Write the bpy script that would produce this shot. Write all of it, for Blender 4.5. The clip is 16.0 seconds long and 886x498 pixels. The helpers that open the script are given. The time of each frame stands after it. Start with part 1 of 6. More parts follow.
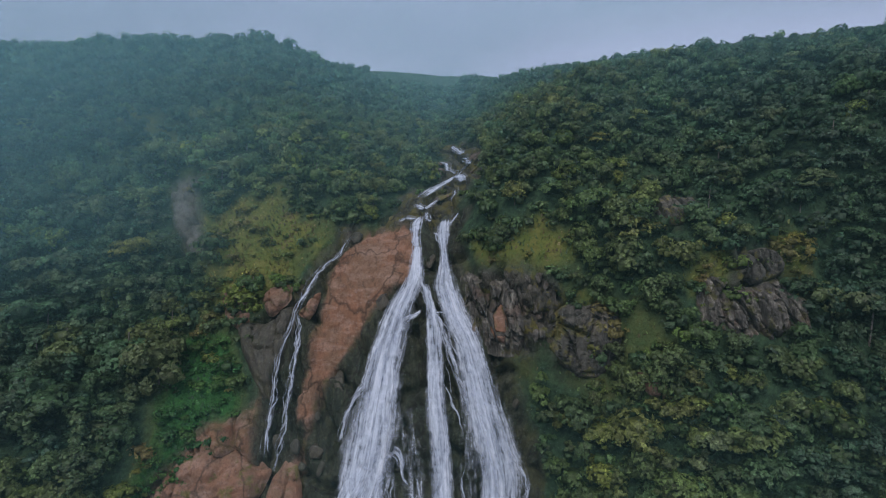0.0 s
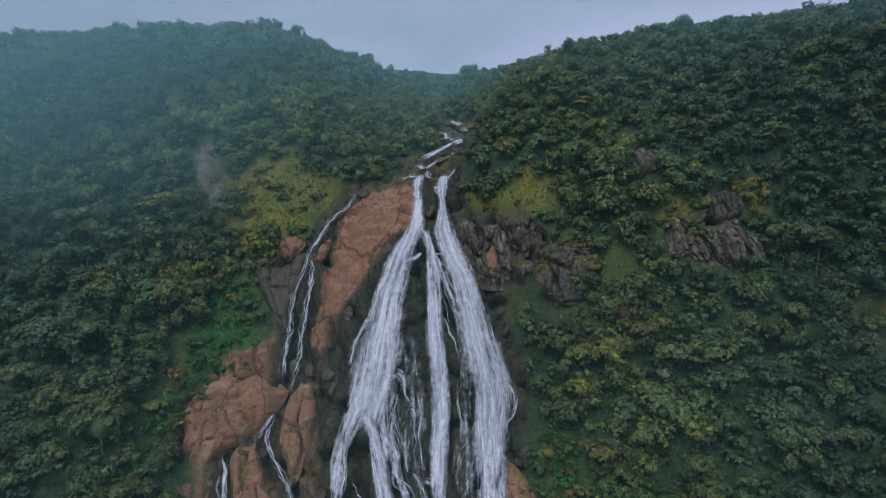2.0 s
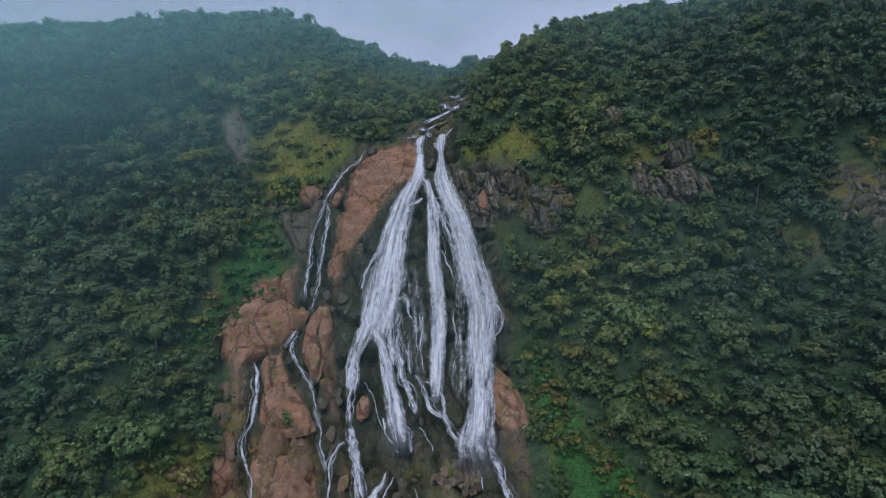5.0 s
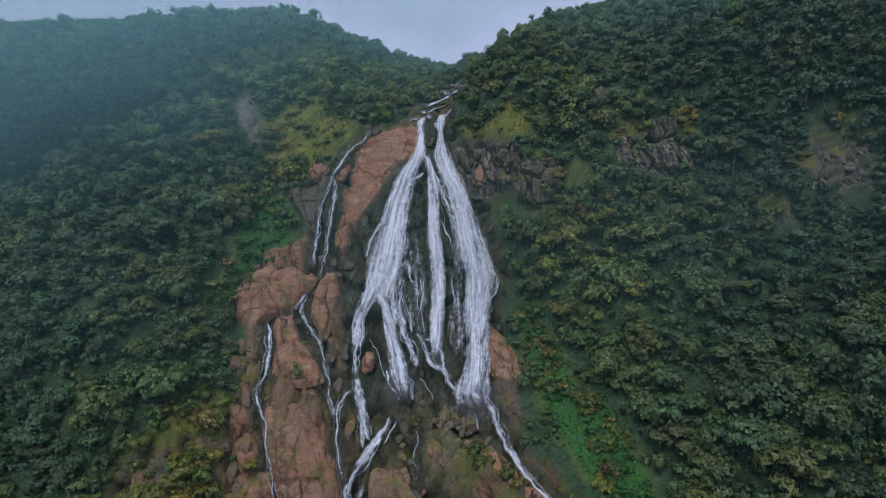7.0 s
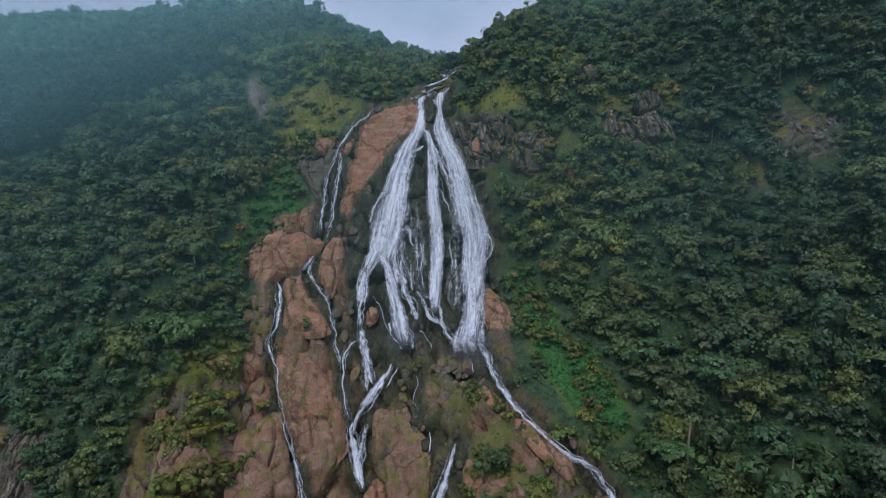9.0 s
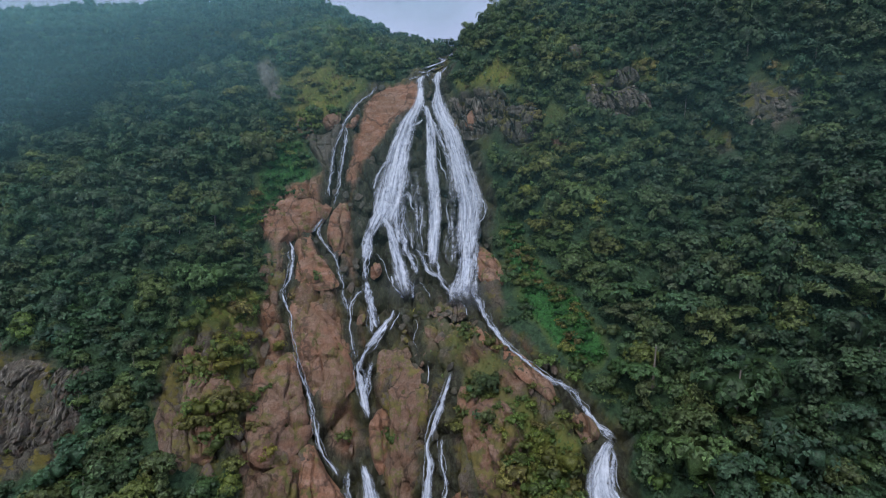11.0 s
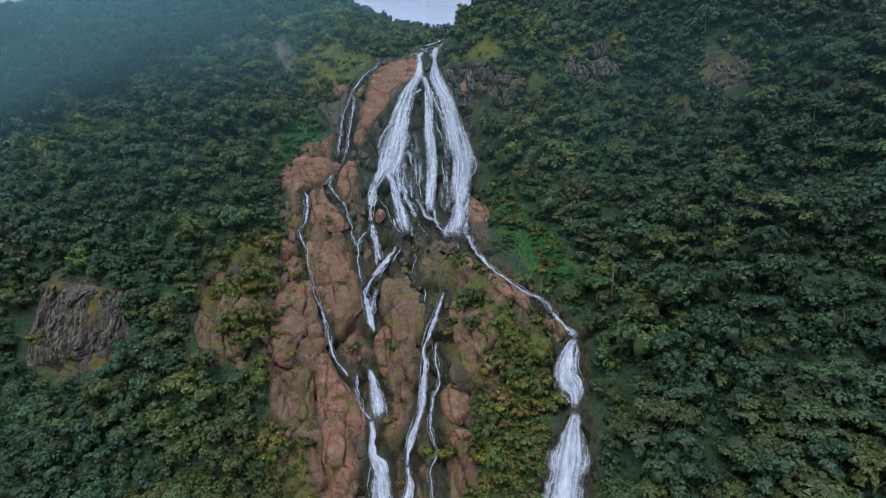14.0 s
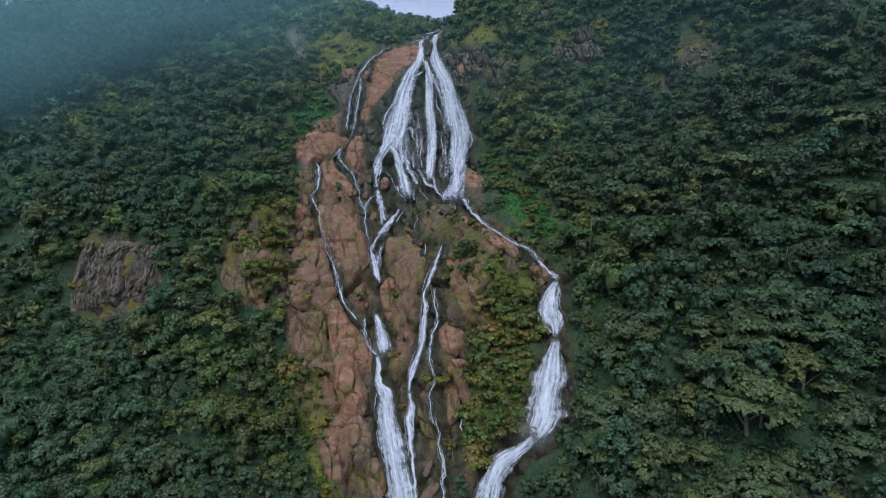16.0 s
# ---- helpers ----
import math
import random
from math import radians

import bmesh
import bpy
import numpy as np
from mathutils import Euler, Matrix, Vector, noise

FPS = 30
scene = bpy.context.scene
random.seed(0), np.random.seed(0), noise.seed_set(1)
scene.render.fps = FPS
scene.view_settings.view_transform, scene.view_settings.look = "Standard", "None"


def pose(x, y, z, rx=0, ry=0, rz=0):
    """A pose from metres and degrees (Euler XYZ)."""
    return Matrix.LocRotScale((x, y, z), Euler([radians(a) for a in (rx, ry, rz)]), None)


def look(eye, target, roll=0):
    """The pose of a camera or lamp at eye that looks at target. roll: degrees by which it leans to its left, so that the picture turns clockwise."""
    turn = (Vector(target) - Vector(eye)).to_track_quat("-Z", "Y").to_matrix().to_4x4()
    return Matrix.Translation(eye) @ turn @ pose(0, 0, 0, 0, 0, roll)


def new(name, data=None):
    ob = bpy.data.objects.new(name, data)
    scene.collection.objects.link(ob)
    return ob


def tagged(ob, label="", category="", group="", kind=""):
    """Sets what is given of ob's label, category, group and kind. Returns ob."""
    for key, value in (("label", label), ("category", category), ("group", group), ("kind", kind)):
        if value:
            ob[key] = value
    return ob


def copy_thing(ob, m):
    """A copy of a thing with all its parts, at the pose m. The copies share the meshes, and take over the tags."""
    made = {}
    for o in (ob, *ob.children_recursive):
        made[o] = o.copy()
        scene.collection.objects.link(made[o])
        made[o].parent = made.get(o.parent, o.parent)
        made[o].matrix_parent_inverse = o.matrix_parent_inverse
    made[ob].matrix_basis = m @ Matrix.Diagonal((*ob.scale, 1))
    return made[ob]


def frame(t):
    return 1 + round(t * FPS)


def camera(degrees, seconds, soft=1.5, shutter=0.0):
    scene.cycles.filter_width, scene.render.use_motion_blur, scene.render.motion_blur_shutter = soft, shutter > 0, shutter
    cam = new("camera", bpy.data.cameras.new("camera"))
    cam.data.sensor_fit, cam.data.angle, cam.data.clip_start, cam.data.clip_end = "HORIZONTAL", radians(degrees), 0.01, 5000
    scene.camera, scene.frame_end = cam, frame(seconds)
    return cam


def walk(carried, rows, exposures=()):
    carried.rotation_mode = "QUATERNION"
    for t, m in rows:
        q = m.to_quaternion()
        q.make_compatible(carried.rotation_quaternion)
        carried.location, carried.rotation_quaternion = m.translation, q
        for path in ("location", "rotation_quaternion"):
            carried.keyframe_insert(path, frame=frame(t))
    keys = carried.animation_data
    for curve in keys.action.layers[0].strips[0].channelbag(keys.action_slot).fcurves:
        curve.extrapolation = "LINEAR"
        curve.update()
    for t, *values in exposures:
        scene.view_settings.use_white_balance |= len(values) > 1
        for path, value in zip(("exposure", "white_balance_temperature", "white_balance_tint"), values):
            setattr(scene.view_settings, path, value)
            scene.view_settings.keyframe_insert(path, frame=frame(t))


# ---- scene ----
cam = camera(80.3, 16.0, soft=1.15)
PATH = [
    (0, (0.057, 0.055, 169.917), (0.076, 2.038, 169.656), -0.5),
    (0.5, (0.176, -3.099, 167.525), (0.194, -1.116, 167.264), -0.5),
    (1, (0.274, -6.574, 164.922), (0.291, -4.591, 164.663), -0.5),
    (1.5, (0.41, -9.974, 162.597), (0.424, -7.991, 162.336), -0.5),
    (2, (0.536, -13.709, 159.882), (0.549, -11.726, 159.623), -0.5),
    (2.5, (0.726, -17.047, 157.724), (0.737, -15.064, 157.465), -0.5),
    (3, (0.856, -20.793, 155.419), (0.865, -18.809, 155.164), -0.5),
    (3.5, (1.039, -24.16, 153.413), (1.047, -22.176, 153.158), -0.5),
    (4, (1.207, -27.757, 151.531), (1.213, -25.773, 151.277), -0.5),
    (4.2, (1.25, -29.109, 150.801), (1.255, -27.125, 150.542), -0.5),
    (6.3, (2.083, -41.83, 143.418), (2.079, -39.846, 143.167), -0.5),
    (6.5, (2.084, -42.76, 142.605), (2.08, -40.775, 142.357), -0.5),
    (7, (2.163, -44.978, 140.478), (2.157, -42.993, 140.232), -0.5),
    (7.5, (2.133, -46.896, 138.571), (2.128, -44.911, 138.327), -0.4),
    (8, (2.355, -49.398, 136.653), (2.349, -47.412, 136.409), -0.4),
    (8.5, (2.437, -52.237, 134.559), (2.432, -50.252, 134.315), -0.4),
    (9, (2.531, -55.74, 132.001), (2.525, -53.755, 131.757), -0.4),
    (9.2, (2.675, -57.256, 130.984), (2.669, -55.271, 130.74), -0.5),
    (11.3, (3.649, -73.141, 121.698), (3.638, -71.156, 121.451), -0.5),
    (11.5, (3.727, -74.821, 120.968), (3.718, -72.836, 120.723), -0.4),
    (12, (4.102, -78.764, 119.103), (4.092, -76.779, 118.858), -0.5),
    (12.5, (4.369, -82.391, 116.87), (4.359, -80.407, 116.625), -0.4),
    (13, (4.673, -86.365, 114.08), (4.662, -84.38, 113.835), -0.4),
    (13.5, (4.959, -90.422, 111.413), (4.947, -88.437, 111.168), -0.4),
    (14, (5.255, -94.908, 108.551), (5.242, -92.923, 108.307), -0.4),
    (14.5, (5.478, -99.297, 105.711), (5.464, -97.312, 105.467), -0.4),
    (15, (5.691, -104.245, 102.461), (5.675, -102.26, 102.219), -0.3),
    (15.5, (5.902, -108.822, 99.645), (5.885, -106.837, 99.405), -0.3),
    (16, (6.233, -113.973, 96.539), (6.215, -111.986, 96.311), -0.3),
]
walk(cam, [(t, look(eye, target, roll)) for t, eye, target, roll in PATH], ((0, 0.36, 6500, 10), (4, 0.48, 6500, 10), (9, 0.61, 6400, 8.5), (16, 0.77, 6180, 6.5)))

# ---- daylight: an overcast sky with a broad, weak sun ----
world = bpy.data.worlds.new("overcast")
scene.world = world
world.use_nodes = True
wn, wl = world.node_tree.nodes, world.node_tree.links
sky = wn.new("ShaderNodeTexSky")
sky.sky_type, sky.sun_disc = "NISHITA", False
SUN_UP, SUN_TURN = radians(58), radians(200)
sky.sun_elevation, sky.sun_rotation = SUN_UP, SUN_TURN
sky_mul = wn.new("ShaderNodeMix")
sky_mul.data_type, sky_mul.blend_type = "RGBA", "MULTIPLY"
sky_mul.inputs["Factor"].default_value = 1.0
sky_mul.inputs["B"].default_value = (0.1, 0.1, 0.1, 1)
cloud_noise = wn.new("ShaderNodeTexNoise")
cloud_noise.inputs["Scale"].default_value = 2.2
cloud_noise.inputs["Detail"].default_value = 4
cloud_ramp = wn.new("ShaderNodeValToRGB")
cloud_ramp.color_ramp.elements[0].position, cloud_ramp.color_ramp.elements[0].color = 0.3, (0.335, 0.36, 0.53, 1)
cloud_ramp.color_ramp.elements[1].position, cloud_ramp.color_ramp.elements[1].color = 0.7, (0.385, 0.42, 0.60, 1)
sky_mix = wn.new("ShaderNodeMix")
sky_mix.data_type = "RGBA"
sky_mix.inputs["Factor"].default_value = 0.85
wl.new(sky.outputs["Color"], sky_mul.inputs["A"])
wl.new(cloud_noise.outputs["Fac"], cloud_ramp.inputs["Fac"])
wl.new(sky_mul.outputs["Result"], sky_mix.inputs["A"])
wl.new(cloud_ramp.outputs["Color"], sky_mix.inputs["B"])
wl.new(sky_mix.outputs["Result"], wn["Background"].inputs["Color"])
wn["Background"].inputs["Strength"].default_value = 1.0
sun = new("sun", bpy.data.lights.new("sun", "SUN"))
sun.data.energy, sun.data.angle, sun.data.color = 1.25, radians(35), (1.0, 0.95, 0.88)
sun.matrix_world = look((0, 0, 400), (math.sin(SUN_TURN) * -100, math.cos(SUN_TURN) * -100, 400 - 100 * math.tan(SUN_UP)))


# ---- noise on arrays ----
def lattice_hash(i, j, k, seed):
    h = (i.astype(np.int64) * 374761393 + j.astype(np.int64) * 668265263 + k.astype(np.int64) * 2147483647 + seed * 974634777) & 0xFFFFFFFF
    h = ((h ^ (h >> 13)) * 1274126177) & 0xFFFFFFFF
    h = ((h ^ (h >> 16)) * 2246822519) & 0xFFFFFFFF
    return ((h ^ (h >> 15)) & 0xFFFFFF) / float(0xFFFFFF)


def vnoise(x, y, z, seed=0):
    """Smooth value noise from -1 to 1."""
    x, y, z = np.broadcast_arrays(np.asarray(x, float), np.asarray(y, float), np.asarray(z, float))
    i, j, k = np.floor(x), np.floor(y), np.floor(z)
    f, g, h = (a * a * (3 - 2 * a) for a in (x - i, y - j, z - k))
    total = 0
    for di, wi in ((0, 1 - f), (1, f)):
        for dj, wj in ((0, 1 - g), (1, g)):
            for dk, wk in ((0, 1 - h), (1, h)):
                total = total + wi * wj * wk * lattice_hash(i + di, j + dj, k + dk, seed)
    return total * 2 - 1


def fbm(x, y, z=0.0, octaves=4, seed=0):
    total, amp = 0, 0.5
    for o in range(octaves):
        total = total + amp * vnoise(np.asarray(x) * 2 ** o, np.asarray(y) * 2 ** o, np.asarray(z) * 2 ** o, seed + o)
        amp *= 0.5
    return total


def cells(x, y, seed=0):
    """Voronoi cells: the two nearest distances and the nearest cell's random number."""
    i, j = np.floor(x), np.floor(y)
    f1, f2, ident = np.full(x.shape, 9.0), np.full(x.shape, 9.0), np.zeros(x.shape)
    zero = np.zeros(x.shape)
    for di in (-1, 0, 1):
        for dj in (-1, 0, 1):
            px = i + di + 0.12 + 0.76 * lattice_hash(i + di, j + dj, zero, seed)
            py = j + dj + 0.12 + 0.76 * lattice_hash(i + di, j + dj, zero, seed + 1)
            d = np.hypot(x - px, y - py)
            near = d < f1
            f2 = np.where(near, f1, np.minimum(f2, d))
            ident = np.where(near, lattice_hash(i + di, j + dj, zero, seed + 2), ident)
            f1 = np.where(near, d, f1)
    return f1, f2, ident


def smooth(a, lo, hi):
    t = np.clip((a - lo) / (hi - lo), 0, 1)
    return t * t * (3 - 2 * t)


# ---- the lie of the land: cross sections of the valley, south to north ----
STATIONS = np.array([-260, -140, -60, -15, 8, 24, 38, 50, 62, 74, 86, 98, 112, 128, 145, 185, 250, 330, 430, 600.0])
SECTION_X, SECTION_Z = [], []


def section(x, *heights):
    SECTION_X.append(x)
    SECTION_Z.append(heights)


section(-320, 7, 18, 25, 29, 33, 36, 41, 45, 51, 57, 66, 75, 87, 103, 120, 160, 214, 243, 267, 215)
section(-190, -6, 3, 15, 25, 33, 40, 50, 60, 73, 85, 98, 110, 121, 132, 145, 185, 218, 249, 249, 215)
section(-115, -14, -6, 8, 24, 35, 42, 51, 67, 89, 107, 121, 130, 146, 164, 168, 192, 228, 243, 237, 215)
section(-75, -18, -11, 3, 21, 36, 49, 64, 80, 101, 115, 121, 129, 140, 160, 173, 199, 227, 236, 234, 215)
section(-48, -20, -14, 0, 16, 31, 48, 70, 76, 88, 99, 108, 124, 138, 163, 180, 192, 214, 232, 235, 215)
section(-28, -22, -17, -2, 13, 25, 43, 55, 67, 83, 97, 107, 125, 147, 164, 175, 186, 206, 223, 237, 215)
section(-10, -24, -19, -2, 14, 24, 39, 53, 67, 85, 98, 108, 128, 149, 161, 170, 186, 200, 218, 239, 216)
section(4, -24, -19, -1, 17, 31, 46, 68, 82, 89, 96, 107, 134, 158, 165, 170, 182, 195, 215, 237, 217)
section(14, -24, -18, 1, 20, 36, 55, 76, 86, 92, 98, 107, 143, 168, 176, 178, 187, 196, 215, 239, 217)
section(24, -23, -17, 3, 25, 43, 59, 78, 87, 95, 103, 117, 151, 173, 183, 186, 192, 200, 219, 246, 217)
section(40, -21, -15, 7, 33, 54, 66, 79, 88, 98, 111, 138, 160, 168, 186, 195, 198, 208, 220, 244, 218)
section(64, -19, -12, 14, 43, 65, 80, 88, 97, 109, 123, 139, 165, 178, 188, 199, 202, 214, 231, 246, 217)
section(95, -16, -8, 24, 56, 76, 90, 103, 115, 125, 129, 150, 180, 190, 197, 202, 209, 218, 232, 250, 219)
section(150, -10, -2, 40, 76, 97, 114, 130, 144, 157, 166, 176, 186, 197, 208, 207, 214, 225, 240, 254, 220)
section(300, 5, 17, 81, 130, 158, 178, 193, 205, 215, 222, 227, 230, 231, 230, 228, 216, 236, 253, 269, 216)


def spline_weights(knots, v):
    """Row by row, the weights of a smooth curve through the knots."""
    v = np.clip(v, knots[0], knots[-1])
    n = len(knots)
    i = np.clip(np.searchsorted(knots, v) - 1, 0, n - 2)
    h = knots[i + 1] - knots[i]
    u = (v - knots[i]) / h
    slope = np.zeros((n, n))
    for k in range(n):
        lo, hi = max(k - 1, 0), min(k + 1, n - 1)
        slope[k, hi] += 1 / (knots[hi] - knots[lo])
        slope[k, lo] -= 1 / (knots[hi] - knots[lo])
    w = np.zeros((len(v), n))
    r = np.arange(len(v))
    w[r, i] += 2 * u ** 3 - 3 * u ** 2 + 1
    w[r, i + 1] += -2 * u ** 3 + 3 * u ** 2
    w += ((u ** 3 - 2 * u ** 2 + u) * h)[:, None] * slope[i] + ((u ** 3 - u ** 2) * h)[:, None] * slope[i + 1]
    return w


CACHE_X, CACHE_Y = np.arange(-320, 301, 1.0), np.arange(-260, 601, 1.0)
CACHE = spline_weights(np.array(SECTION_X, float), CACHE_X) @ np.array(SECTION_Z, float) @ spline_weights(STATIONS, CACHE_Y).T


def ground_z(x, y):
    """Height of the land, without its stones."""
    x, y = np.asarray(x, float), np.asarray(y, float)
    fx, fy = np.clip(x, -320, 299.99) + 320, np.clip(y, -260, 599.99) + 260
    i, j = fx.astype(int), fy.astype(int)
    a, b = fx - i, fy - j
    z = (CACHE[i, j] * (1 - a) + CACHE[i + 1, j] * a) * (1 - b) + (CACHE[i, j + 1] * (1 - a) + CACHE[i + 1, j + 1] * a) * b
    wide = smooth(np.maximum(np.abs(x) - 110, np.abs(y - 90) - 90), 0, 80)
    z = z + wide * 5 * fbm(x / 45, y / 45, 0, 3, 11) + 1.2 * fbm(x / 16, y / 16, 0, 3, 12)
    far = smooth(y, 650, 1500)
    z = z + far * (120 * fbm(x / 600, y / 600, 0, 3, 13) + 235 * np.exp(-((y - 1600) / 420) ** 2) * (1 - 0.25 * np.tanh(x / 500)))
    side = smooth(np.abs(x), 320, 900)
    return z + side * 60 * fbm(x / 300, y / 300, 0, 3, 14)


def ground_normal(x, y, step=1.5):
    gx = (ground_z(x + step, y) - ground_z(x - step, y)) / (2 * step)
    gy = (ground_z(x, y + step) - ground_z(x, y - step)) / (2 * step)
    n = np.stack([-gx, -gy, np.ones_like(gx)], -1)
    return n / np.linalg.norm(n, axis=-1, keepdims=True)


# ---- courses of the water: x, y and width ----
STRANDS = []


def course(name, *points):
    """One run of water, named for where it falls."""
    STRANDS.append((name, points))


course("left_sheet", (-4.1, 115.6, 1.5), (-4.6, 109.7, 3.8), (-7.3, 106.8, 5.8), (-9.3, 103.9, 7.1), (-10.5, 101.7, 7.3), (-11.8, 97.9, 8.2), (-12.8, 94.4, 9.4), (-13.9, 91.0, 9.0), (-14.5, 89.0, 6.8), (-15.0, 87.1, 3.9), (-15.3, 86.0, 1.8))
course("right_core", (6.4, 98.0, 1.5), (7.8, 94.6, 3.0), (9.2, 91.5, 3.6), (9.6, 88.0, 4.0), (9.6, 84.0, 4.2), (9.4, 78.0, 4.2), (9.0, 72.0, 4.6), (8.6, 67.5, 5.0), (8.6, 64.5, 4.0))
course("left_core", (-5.2, 108.5, 1.5), (-7.6, 105.8, 2.2), (-9.6, 102.5, 2.6), (-11.0, 98.5, 3.0), (-12.0, 94.5, 3.0), (-12.6, 91.5, 2.0))
course("middle_sheet", (-2.2, 108.1, 1.2), (-1.3, 105.1, 1.7), (-0.6, 102.2, 3.1), (-0.5, 99.4, 3.3), (-0.4, 96.0, 3.8), (0.2, 93.1, 4.0), (0.3, 90.4, 3.9), (0.2, 87.5, 3.6), (-0.2, 83.8, 3.0), (-1.0, 77.9, 1.9))
course("right_sheet", (2.3, 117.5, 2.8), (1.7, 112.9, 3.0), (1.8, 110.4, 1.8), (1.9, 108.5, 2.6), (1.9, 105.9, 4.6), (3.9, 102.1, 4.8), (5.9, 99.4, 5.2), (7.0, 97.1, 6.0), (8.4, 94.2, 7.2), (9.9, 91.9, 7.6), (11.3, 89.7, 6.8), (10.7, 87.6, 7.0), (9.9, 84.6, 6.8), (8.7, 80.4, 6.1))
course("right_sheet_low", (10.4, 88.7, 5.5), (10.5, 86.4, 5.8), (10.4, 82.8, 5.9), (9.9, 75.3, 5.8), (8.9, 70.9, 7.0), (8.3, 67.6, 7.5), (8.5, 64.3, 7.4), (8.9, 62.2, 5.7))
course("middle_sheet_low", (0.7, 90.7, 3.3), (0.3, 87.6, 3.5), (0.0, 83.2, 3.2), (-0.3, 78.6, 2.4), (-0.5, 75.0, 1.4))
course("left_sheet_low", (-13.9, 92.5, 6.3), (-15.3, 90.6, 5.6), (-17.0, 88.9, 4.0), (-18.2, 86.9, 2.9), (-19.1, 83.4, 1.8))
course("lace_fill", (-11.9, 94.1, 2.1), (-11.5, 90.3, 2.0), (-11.0, 87.1, 1.6), (-10.1, 82.9, 1.1))
course("lace_fill_left", (-15.1, 93.0, 1.7), (-14.3, 90.0, 1.8), (-13.1, 86.6, 1.5), (-11.9, 82.9, 1.1))
course("lace_fill_mid", (-9.6, 89.7, 0.7), (-9.5, 86.8, 0.9), (-8.5, 83.0, 0.7), (-7.2, 79.0, 0.5))
course("lace_fill_right", (-4.1, 91.0, 0.7), (-3.7, 88.0, 0.5), (-3.8, 85.0, 0.5), (-2.8, 82.0, 0.5))
course("gauze_left", (-6.2, 97.0, 3.0), (-5.6, 94.0, 6.0), (-5.0, 90.0, 7.5), (-5.0, 86.0, 8.0), (-4.6, 82.0, 7.0), (-4.2, 77.0, 4.0))
course("gauze_right", (4.6, 96.5, 2.0), (5.6, 93.5, 4.0), (5.6, 90.0, 5.0), (5.4, 86.0, 5.5), (5.0, 81.0, 5.0), (4.6, 75.0, 3.0))
course("gauze_edge", (-14.5, 99.0, 2.5), (-16.2, 96.0, 4.5), (-17.2, 92.5, 4.5), (-18.4, 89.5, 2.5))
course("crossing", (-4.3, 112.3, 0.7), (-2.9, 107.9, 1.2), (-1.7, 105.3, 1.3), (0.4, 102.8, 1.3), (2.2, 100.1, 1.4), (3.7, 97.5, 1.4), (5.3, 95.4, 1.3), (6.8, 93.4, 1.1), (7.7, 91.3, 0.7))
course("loop", (-0.0, 105.8, 0.6), (1.8, 104.7, 0.7), (2.2, 103.4, 0.7), (-0.3, 103.8, 0.6), (-1.2, 103.5, 0.4))
course("sheet_edge", (-2.9, 105.3, 0.7), (-5.3, 105.1, 1.3), (-8.2, 105.1, 1.7), (-11.1, 104.2, 2.0), (-13.1, 102.1, 1.4), (-14.0, 99.8, 1.3), (-16.3, 98.5, 1.0), (-18.1, 96.3, 0.8), (-19.0, 94.2, 0.7))
course("veil_drip", (0.7, 97.3, 0.5), (2.3, 95.5, 0.7), (4.0, 94.1, 0.5), (5.2, 92.5, 0.5))
course("thin_drip", (1.3, 98.9, 0.3), (2.4, 96.9, 0.3), (1.8, 95.9, 0.3))
course("inner_drip", (5.1, 91.3, 0.4), (4.2, 89.6, 0.4), (4.4, 87.5, 0.4), (4.0, 85.9, 0.3))
course("arch", (-17.1, 90.2, 0.9), (-15.4, 92.3, 1.3), (-14.0, 94.0, 1.3), (-12.5, 91.5, 1.7), (-11.8, 88.7, 1.5))
course("cap", (-10.5, 92.6, 1.5), (-9.1, 92.9, 1.7), (-7.5, 92.3, 1.5), (-6.5, 90.6, 0.7), (-6.3, 89.6, 0.6))
course("cap_drip", (-8.8, 91.4, 1.1), (-9.1, 89.1, 0.9), (-8.0, 86.8, 0.7), (-6.4, 84.0, 0.7), (-5.8, 81.4, 0.5))
course("cap_drip_twin", (-7.4, 89.3, 0.6), (-5.0, 89.1, 0.7), (-4.8, 86.9, 0.7), (-5.2, 83.3, 0.4))
course("left_edge_fall", (-17.8, 89.9, 1.8), (-18.9, 87.9, 2.2), (-19.6, 84.3, 2.5), (-19.6, 79.9, 1.6), (-19.0, 74.3, 1.2), (-18.8, 72.1, 1.0))
course("left_edge_twin", (-17.6, 88.2, 0.7), (-18.4, 85.1, 0.9), (-18.3, 81.3, 1.1), (-18.3, 76.9, 0.7))
course("foot_sheet", (-15.6, 89.7, 1.5), (-13.1, 86.9, 2.2), (-11.3, 81.9, 3.0), (-9.8, 76.5, 3.6), (-8.5, 72.3, 4.0), (-7.5, 69.0, 2.6), (-7.2, 66.9, 1.0))
course("foot_sheet_edge", (-11.2, 73.8, 0.8), (-10.7, 70.8, 0.8), (-9.0, 69.0, 0.8), (-7.5, 66.9, 0.7))
course("foot_sheet_side", (-8.5, 72.6, 0.8), (-6.4, 71.2, 1.0), (-5.2, 68.6, 0.8), (-5.4, 66.9, 0.5))
course("lace_right", (-11.4, 87.8, 1.3), (-9.0, 84.8, 1.3), (-7.9, 81.1, 1.6), (-5.8, 77.8, 1.7), (-4.5, 73.7, 0.8))
course("lace_steps", (-6.0, 82.0, 0.5), (-3.8, 80.8, 1.1), (-2.3, 77.4, 1.6), (-0.9, 75.3, 1.5), (1.5, 74.2, 1.2), (3.4, 71.1, 1.3), (5.5, 67.8, 1.3))
course("lace_steps_high", (-3.8, 80.8, 0.7), (-1.0, 80.6, 1.1), (0.8, 78.8, 1.2), (1.7, 74.8, 1.0), (3.9, 71.5, 0.8))
